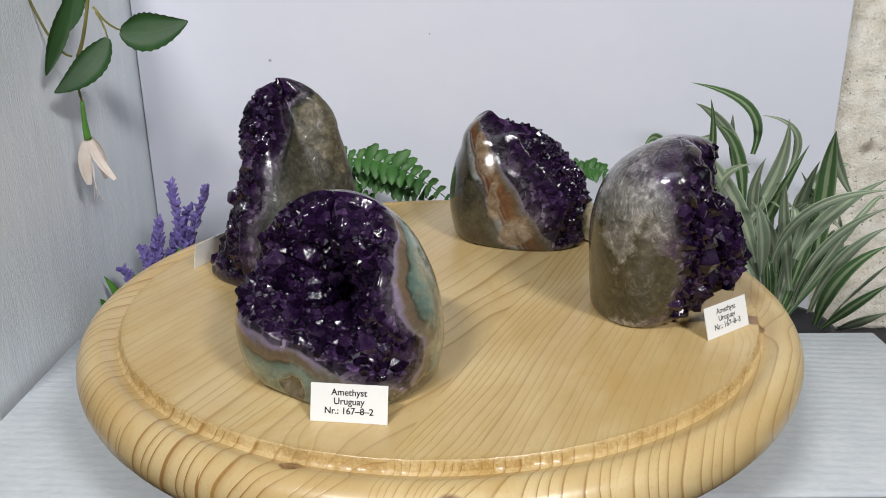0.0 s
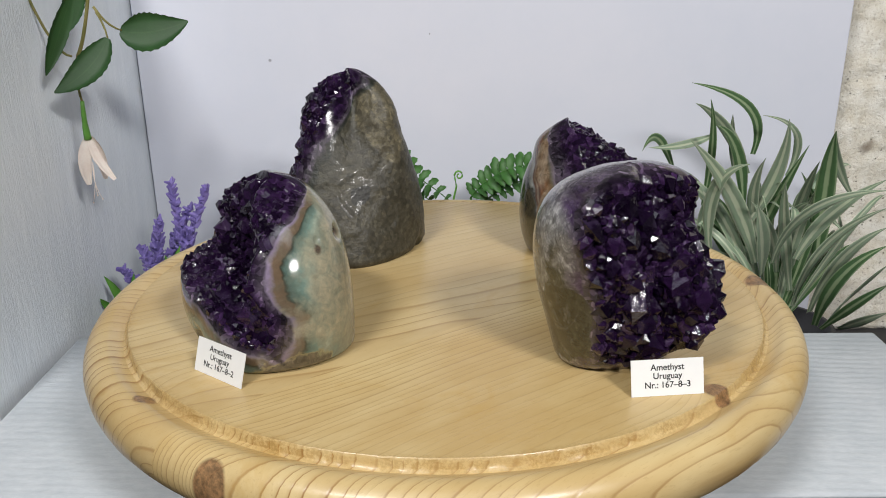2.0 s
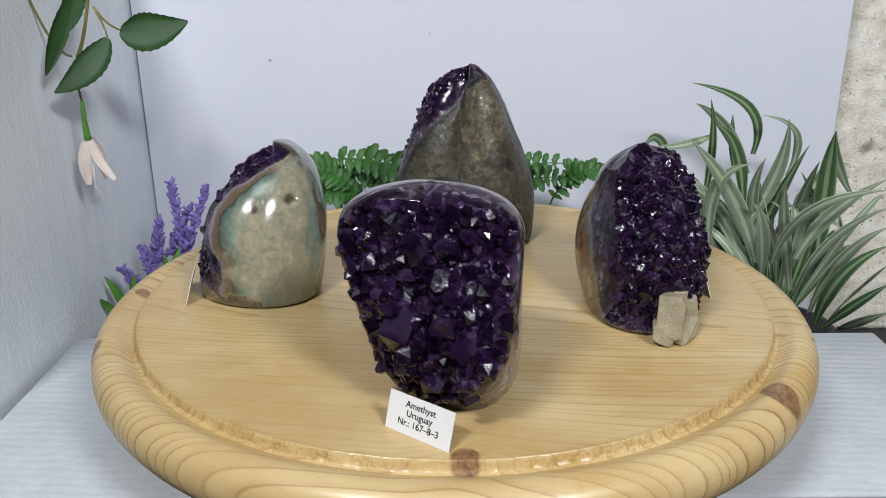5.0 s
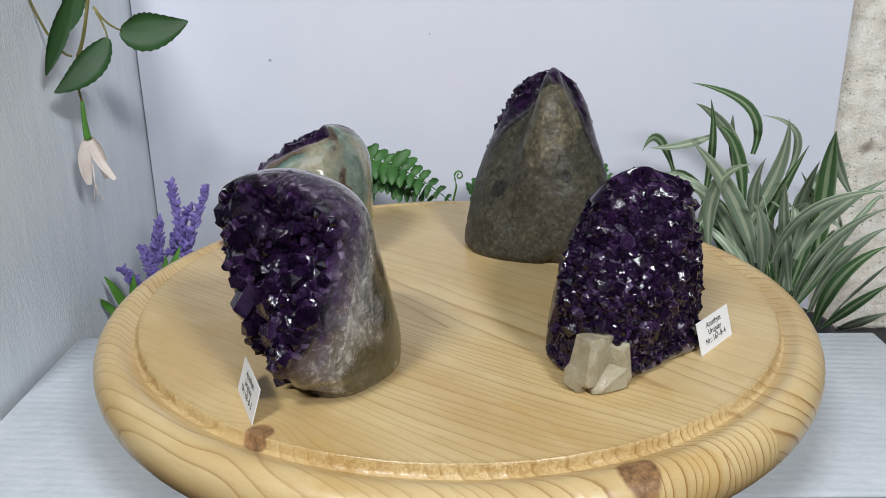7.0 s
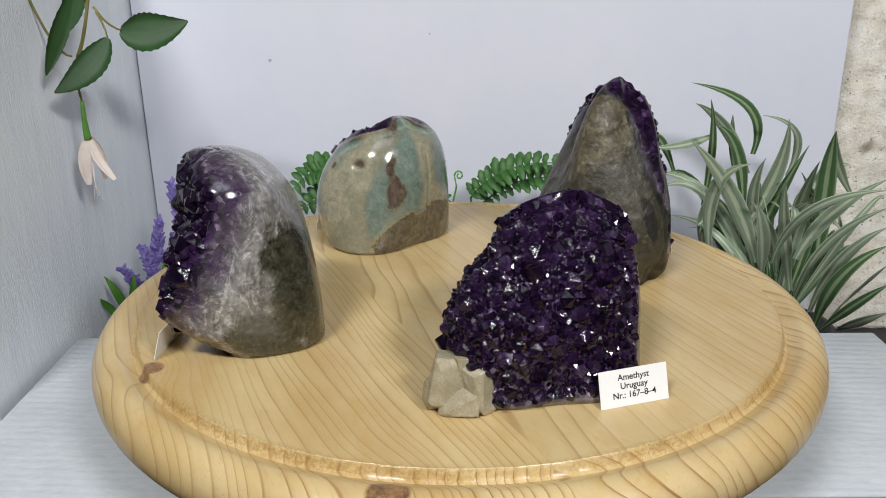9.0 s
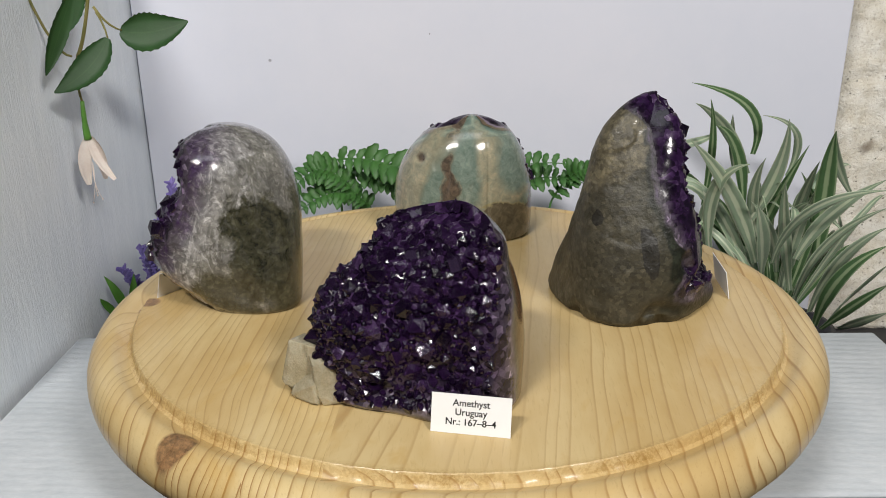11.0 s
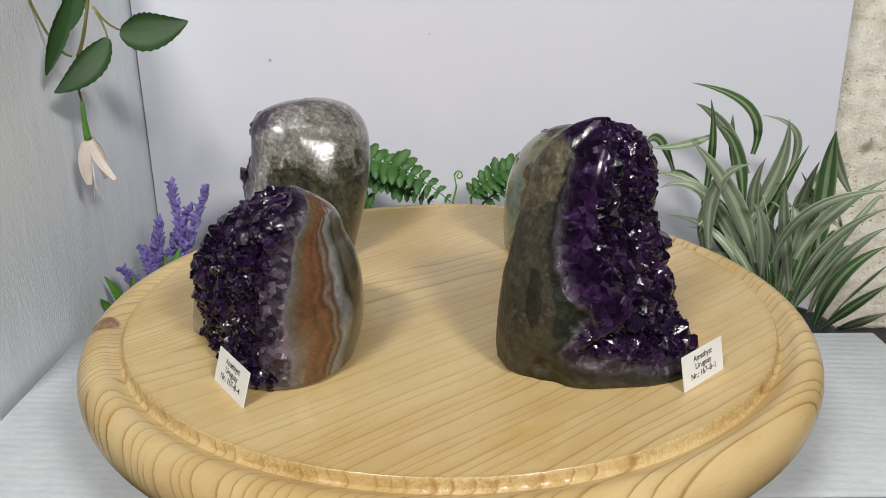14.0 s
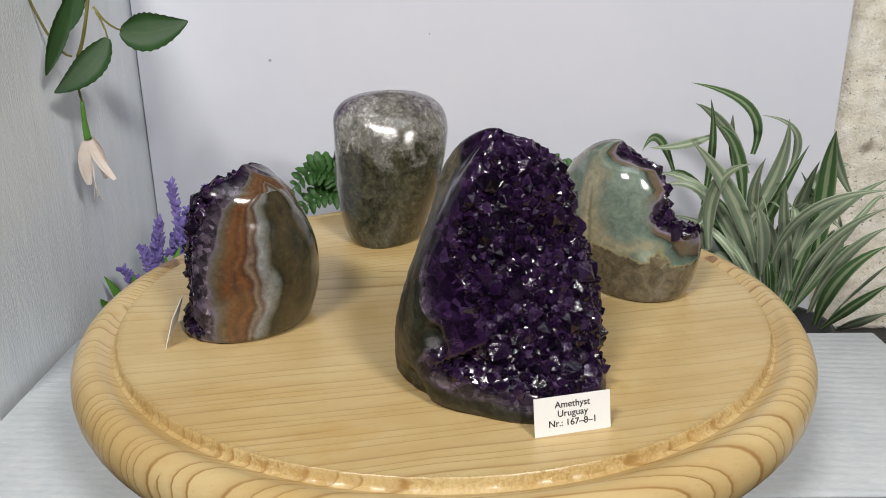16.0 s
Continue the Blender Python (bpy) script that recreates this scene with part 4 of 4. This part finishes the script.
spider = tagged(new("spider_plant"), "variegated spider plant with long arching striped leaves", "plant")
part("pot", lathe([(0.030, -0.0995), (0.040, -0.045), (0.043, -0.040), (0.043, -0.030), (0.039, -0.030), (0.037, -0.036)]), DARK, spider, "small dark plant pot").matrix_basis = pose(0.255, 0.165, 0)
strap_leaf(spider, (0.241, 0.215, 0.092), (0.229, 0.2, 0.13), (0.178, 0.18, 0.153), 0.0031)
strap_leaf(spider, (0.235, 0.205, 0.079), (0.209, 0.19, 0.118), (0.179, 0.17, 0.14), 0.0031)
strap_leaf(spider, (0.201, 0.2, 0.055), (0.199, 0.185, 0.105), (0.188, 0.165, 0.144), 0.0021)
strap_leaf(spider, (0.227, 0.185, 0.057), (0.212, 0.17, 0.104), (0.189, 0.15, 0.128), 0.0039)
strap_leaf(spider, (0.234, 0.165, 0.02), (0.205, 0.15, 0.077), (0.166, 0.13, 0.122), 0.0044)
strap_leaf(spider, (0.181, 0.215, 0.076), (0.162, 0.2, 0.108), (0.146, 0.18, 0.103), 0.0026)
strap_leaf(spider, (0.207, 0.205, 0.11), (0.179, 0.19, 0.105), (0.148, 0.17, 0.108), 0.0024)
strap_leaf(spider, (0.228, 0.18, 0.043), (0.241, 0.165, 0.09), (0.237, 0.145, 0.133), 0.0038)
strap_leaf(spider, (0.27, 0.215, 0.074), (0.267, 0.2, 0.11), (0.232, 0.18, 0.129), 0.0022)
strap_leaf(spider, (0.285, 0.175, 0.005), (0.276, 0.16, 0.079), (0.268, 0.14, 0.125), 0.0049)
strap_leaf(spider, (0.312, 0.195, 0.066), (0.291, 0.18, 0.095), (0.278, 0.16, 0.121), 0.0026)
strap_leaf(spider, (0.255, 0.145, 0.03), (0.268, 0.13, 0.068), (0.293, 0.11, 0.099), 0.0034)
strap_leaf(spider, (0.24, 0.15, 0.025), (0.248, 0.12, 0.074), (0.289, 0.1, 0.094), 0.0031)
strap_leaf(spider, (0.257, 0.145, -0.007), (0.267, 0.13, 0.045), (0.296, 0.11, 0.079), 0.0032)
strap_leaf(spider, (0.268, 0.14, -0.01), (0.269, 0.11, 0.041), (0.287, 0.09, 0.072), 0.0035)
strap_leaf(spider, (0.269, 0.13, -0.016), (0.267, 0.1, 0.033), (0.284, 0.08, 0.063), 0.0034)
strap_leaf(spider, (0.28, 0.14, -0.023), (0.281, 0.11, 0.016), (0.292, 0.09, 0.046), 0.0033)
strap_leaf(spider, (0.274, 0.13, -0.019), (0.281, 0.1, 0.014), (0.289, 0.08, 0.036), 0.0024)
strap_leaf(spider, (0.287, 0.13, -0.019), (0.287, 0.1, 0.001), (0.292, 0.08, 0.016), 0.0022)
strap_leaf(spider, (0.233, 0.15, 0.016), (0.218, 0.12, 0.054), (0.204, 0.1, 0.086), 0.005)
strap_leaf(spider, (0.198, 0.165, 0.031), (0.193, 0.15, 0.081), (0.208, 0.13, 0.105), 0.0035)
strap_leaf(spider, (0.2, 0.185, 0.024), (0.194, 0.17, 0.062), (0.205, 0.15, 0.097), 0.0032)
strap_leaf(spider, (0.27, 0.195, 0.03), (0.269, 0.18, 0.066), (0.269, 0.16, 0.099), 0.003)
strap_leaf(spider, (0.244, 0.195, 0.02), (0.248, 0.18, 0.061), (0.26, 0.16, 0.111), 0.0035)
strap_leaf(spider, (0.263, 0.165, -0.003), (0.246, 0.15, 0.053), (0.234, 0.13, 0.092), 0.0031)
strap_leaf(spider, (0.228, 0.215, 0.077), (0.218, 0.2, 0.108), (0.21, 0.18, 0.13), 0.0022)
strap_leaf(spider, (0.241, 0.185, 0.034), (0.228, 0.17, 0.071), (0.226, 0.15, 0.104), 0.003)
strap_leaf(spider, (0.288, 0.205, -0.001), (0.283, 0.19, 0.047), (0.281, 0.17, 0.089), 0.0033)
strap_leaf(spider, (0.255, 0.175, 0.008), (0.24, 0.16, 0.045), (0.215, 0.14, 0.076), 0.0029)
strap_leaf(spider, (0.229, 0.205, 0.019), (0.226, 0.19, 0.048), (0.205, 0.17, 0.089), 0.0028)
strap_leaf(spider, (0.301, 0.215, 0.015), (0.292, 0.2, 0.047), (0.266, 0.18, 0.086), 0.0029)
strap_leaf(spider, (0.261, 0.205, 0.008), (0.265, 0.19, 0.047), (0.274, 0.17, 0.066), 0.0028)
strap_leaf(spider, (0.239, 0.2, 0.01), (0.223, 0.185, 0.042), (0.199, 0.165, 0.073), 0.0028)
strap_leaf(spider, (0.315, 0.205, -0.004), (0.308, 0.19, 0.029), (0.289, 0.17, 0.066), 0.0028)


fill_rnd = random.Random(77)
for _ in range(34):  # shorter leaves low in the clump
    fx, fz = fill_rnd.uniform(-0.085, 0.075), fill_rnd.uniform(0.015, 0.085)
    strap_leaf(spider, (0.258 + 0.15 * fx, 0.178, -0.035), (0.258 + 0.7 * fx, 0.190 + fill_rnd.uniform(-0.03, 0.02), fz * 0.75), (0.258 + 1.2 * fx, 0.195 + fill_rnd.uniform(-0.05, 0.02), fz * fill_rnd.uniform(0.7, 1.25)), fill_rnd.uniform(0.0022, 0.0038))


def fuchsia():
    thing = tagged(new("fuchsia_branch"), "hanging fuchsia branch with dark leaves and one white flower", "flower branch")
    bm = bmesh.new()
    tube(bm, curve3((-0.214, 0.118, 0.262), (-0.222, 0.112, 0.21), (-0.231, 0.11, 0.183), 10), 0.0012, 0.0012)
    tube(bm, curve3((-0.231, 0.11, 0.183), (-0.2335, 0.11, 0.168), (-0.2325, 0.11, 0.154), 6), 0.0010, 0.0007)
    tube(bm, curve3((-0.262, 0.105, 0.250), (-0.247, 0.106, 0.200), (-0.2345, 0.11, 0.183), 8), 0.0009, 0.0008)
    tube(bm, curve3((-0.2175, 0.112, 0.213), (-0.211, 0.114, 0.203), (-0.204, 0.118, 0.198), 5), 0.0009, 0.0006)
    tube(bm, curve3((-0.2165, 0.112, 0.210), (-0.213, 0.112, 0.202), (-0.2105, 0.110, 0.194), 5), 0.0007, 0.0006)
    tube(bm, curve3((-0.223, 0.110, 0.26), (-0.224, 0.104, 0.235), (-0.2235, 0.10, 0.218), 5), 0.0007, 0.0006)
    part("stem", bm, TWIG, thing, "thin olive stem")
    bm = bmesh.new()
    tube(bm, curve3((-0.2325, 0.11, 0.155), (-0.2330, 0.11, 0.142), (-0.2325, 0.11, 0.130), 8), 0.0012, 0.0024, 10)
    part("flower_tube", bm, GRASS, thing, "green flower tube")
    for a, b, c, w, f in (((-0.2325, 0.11, 0.131), (-0.2355, 0.106, 0.117), (-0.2345, 0.106, 0.1005), 0.0066, (0.1, -1, 0.1)),
                          ((-0.2315, 0.11, 0.131), (-0.227, 0.107, 0.119), (-0.2170, 0.106, 0.1040), 0.0046, (0.3, -1, 0.3)),
                          ((-0.2325, 0.112, 0.131), (-0.229, 0.115, 0.117), (-0.2275, 0.116, 0.102), 0.0056, (0.0, -1, 0.1)),
                          ((-0.2325, 0.112, 0.131), (-0.238, 0.114, 0.118), (-0.239, 0.114, 0.105), 0.0040, (-0.3, -1, 0.1))):
        bm = bmesh.new()
        ribbon(bm, curve3(a, b, c, 10), [0.66 * w * math.sin(math.pi * (0.10 + 0.84 * k / 10)) ** 0.6 for k in range(11)], f, -0.35, 0.0003)
        part("petal", bm, PETAL, thing, "waxy white petal")
    for c in ((-0.2340, 0.107, 0.088), (-0.2275, 0.107, 0.0905), (-0.2305, 0.107, 0.093)):
        bm = bmesh.new()
        tube(bm, curve3((-0.2315, 0.109, 0.115), (-0.2310, 0.107, 0.102), c, 6), 0.00025, 0.0002, 5)
        bmesh.ops.create_uvsphere(bm, u_segments=6, v_segments=4, radius=0.0006, matrix=Matrix.Translation(c))
        part("stamen", bm, PETAL, thing)
    for a, b, c, w, f in (((-0.224, 0.100, 0.222), (-0.2345, 0.094, 0.196), (-0.2425, 0.088, 0.174), 0.0056, (0.75, -0.6, 0.2)),
                          ((-0.2105, 0.110, 0.194), (-0.2225, 0.102, 0.176), (-0.241, 0.092, 0.163), 0.0092, (0.15, -1, 0.35)),
                          ((-0.2050, 0.118, 0.198), (-0.1870, 0.122, 0.1965), (-0.1645, 0.128, 0.2025), 0.0122, (-0.1, -1, 0.25)),
                          ((-0.2290, 0.118, 0.232), (-0.2320, 0.116, 0.212), (-0.2430, 0.112, 0.193), 0.0065, (0.35, -1, 0.2))):
        bm = bmesh.new()
        n = 20
        ribbon(bm, curve3(a, b, c, n), [w * max(0.02, math.sin(math.pi * (0.03 + 0.96 * k / n) ** 0.85)) ** 0.85 for k in range(n + 1)], f, 0.16, 0.00025, 0.035)
        part("leaf", bm, ROSE_LEAF, thing, "dark green serrated leaf")
    return thing


fuchsia()


def lavender():
    thing = tagged(new("lavender_bunch"), "artificial lavender bunch with violet spikes and green leaves", "flower")
    rnd = random.Random(3)
    for a, c in (((-0.190, 0.150, 0.038), (-0.196, 0.148, 0.0915)), ((-0.196, 0.152, 0.030), (-0.171, 0.150, 0.087)), ((-0.2135, 0.148, 0.030), (-0.206, 0.146, 0.064)), ((-0.222, 0.146, 0.006), (-0.2365, 0.142, 0.028)), ((-0.205, 0.156, 0.035), (-0.186, 0.156, 0.070)), ((-0.212, 0.144, 0.018), (-0.220, 0.142, 0.045))):
        a, c = Vector(a), Vector(c)
        spike = bmesh.new()
        pts = curve3(a, (a + c) / 2 + Vector((rnd.uniform(-1, 1) * 0.002, 0, 0)), c, 8)
        tube(spike, pts, 0.0012, 0.0006, 5)
        m = 85
        for k in range(m):
            u = (k + rnd.random()) / m
            p = a.lerp(c, u)
            r = 0.0062 * (1 - 0.75 * u) + 0.0006
            d = Vector((rnd.gauss(0, 1), rnd.gauss(0, 1), rnd.gauss(0, 0.5))).normalized()
            q = (d + Vector((0, 0, 0.8))).to_track_quat("Z", "Y").to_matrix().to_4x4()
            s = rnd.uniform(0.0012, 0.0025)
            bmesh.ops.create_cone(spike, cap_ends=True, segments=5, radius1=s, radius2=s * 0.3, depth=s * 2.6, matrix=Matrix.Translation(p + d * r * rnd.uniform(0.5, 1)) @ q)
        part("flower_spike", spike, LAVENDER, thing, "violet floret spike", False)
    for a, b, c, w in (((-0.236, 0.140, -0.010), (-0.240, 0.138, 0.008), (-0.247, 0.134, 0.025), 0.0034), ((-0.234, 0.140, -0.008), (-0.229, 0.138, 0.010), (-0.226, 0.136, 0.026), 0.0030), ((-0.240, 0.138, -0.012), (-0.248, 0.136, 0.000), (-0.2505, 0.130, 0.009), 0.0028), ((-0.210, 0.146, 0.010), (-0.200, 0.144, 0.028), (-0.192, 0.142, 0.045), 0.0028), ((-0.214, 0.145, 0.008), (-0.206, 0.143, 0.024), (-0.203, 0.141, 0.038), 0.0026), ((-0.222, 0.143, 0.000), (-0.217, 0.141, 0.012), (-0.209, 0.139, 0.021), 0.0028)):
        bm = bmesh.new()
        ribbon(bm, curve3(a, b, c, 8), [w * max(0.04, math.sin(math.pi * (0.1 + 0.88 * k / 8))) for k in range(9)], (0.2, -1, 0.5), 0.25, 0.0002)
        part("leaf", bm, GRASS, thing, "bright green narrow leaf")
    bm = bmesh.new()
    tube(bm, curve3((-0.222, 0.15, -0.0995), (-0.222, 0.15, -0.04), (-0.215, 0.15, 0.02), 6), 0.004, 0.003, 8)
    part("stem_bundle", bm, TWIG, thing, "bundled green stems")
    return thing


lavender()


def fern(fronds, label):
    thing = tagged(new("fern"), label, "plant")
    rnd = random.Random(int(abs(fronds[0][0][0]) * 1000))
    root = Vector((sum(f[0][0] for f in fronds) / len(fronds), 0.21, -0.0995))
    for a, b, c, long_ in fronds:
        bm = bmesh.new()
        pts = curve3(a, b, c, 26)
        tube(bm, [root.lerp(Vector(a), k / 4) for k in range(5)], 0.0012, 0.0009, 5)
        tube(bm, pts, 0.0009, 0.0004, 5)
        rib = part("frond", bm, FERN, thing)
        for i in range(1, 26, 2):
            d = (pts[i + 1] - pts[i - 1]).normalized() if i < 26 else (pts[i] - pts[i - 1]).normalized()
            side = d.cross(Vector((0.1, -0.75, 0.65))).normalized()
            for s in (-1, 1):
                ln = long_ * math.sin(math.pi * (0.16 + 0.80 * i / 26)) ** 0.7 * rnd.uniform(0.75, 1.25)
                tip = pts[i] + (side * s + d * 0.35 + Vector((0, rnd.uniform(-0.3, 0.1), rnd.uniform(-0.25, 0.1)))).normalized() * ln
                mid = pts[i].lerp(tip, 0.5) + Vector((0, -0.001, 0.0012))
                lb = bmesh.new()
                ribbon(lb, curve3(pts[i], mid, tip, 6), [ln * 0.29 * v for v in (0.35, 0.80, 1.0, 0.95, 0.8, 0.5, 0.06)], (rnd.uniform(-0.3, 0.4), -0.8, rnd.uniform(0.2, 0.8)), 0.3, 0.0002, 0.16)
                part("leaflet", lb, FERN, rib)
    return thing


fern([((-0.086, 0.215, 0.090), (-0.040, 0.200, 0.088), (0.004, 0.190, 0.062), 0.015), ((-0.075, 0.220, 0.080), (-0.045, 0.212, 0.074), (-0.010, 0.205, 0.058), 0.014), ((-0.070, 0.210, 0.060), (-0.095, 0.205, 0.084), (-0.122, 0.200, 0.066), 0.014), ((-0.060, 0.215, 0.050), (-0.085, 0.205, 0.066), (-0.118, 0.198, 0.050), 0.014)],
     "green artificial fern with arching toothed fronds behind the board")
fern([((0.020, 0.215, 0.058), (0.050, 0.205, 0.084), (0.094, 0.195, 0.090), 0.014), ((0.030, 0.220, 0.052), (0.066, 0.212, 0.074), (0.108, 0.205, 0.072), 0.013), ((0.085, 0.215, 0.056), (0.105, 0.205, 0.082), (0.128, 0.198, 0.078), 0.012)],
     "green artificial fern with upright fronds behind the board")


def fiddlehead():
    bm = bmesh.new()
    pts = [Vector((0.006, 0.20, -0.0995)), Vector((0.006, 0.20, 0.0)), Vector((0.006, 0.20, 0.060)), Vector((0.0085, 0.20, 0.072))]
    for k in range(15):
        a = radians(-150 - 34 * k)
        r = 0.0042 * (1 - k / 19)
        pts.append(Vector((0.0105 + r * math.cos(a) * 0.9, 0.20, 0.0805 + r * math.sin(a) * -1.0 * -1)))
    tube(bm, pts, 0.0009, 0.0006, 6)
    return tagged(part("fern_fiddlehead", bm, GRASS), "curled green fern tip beside the fronds", "plant")


fiddlehead()


# ---- marks on the backing board ----
for x, z, r in ((-0.143, 0.161, 0.0013), (-0.012, 0.181, 0.0007)):
    bm = bmesh.new()
    bmesh.ops.create_circle(bm, cap_ends=True, segments=10, radius=r, matrix=pose(x, 0.2686, z, 90))
    tagged(part("paint_spot", bm, SPOT, None, "", False), "small grey spot on the white backing board", "mark", "", "structure")


def motions():
    times = [k * 0.5 for k in range(33)]
    for ob, m in TURNING:
        walk(ob, [(t, pose(0, 0, 0, 0, 0, theta(t)) @ m) for t in times])


motions()
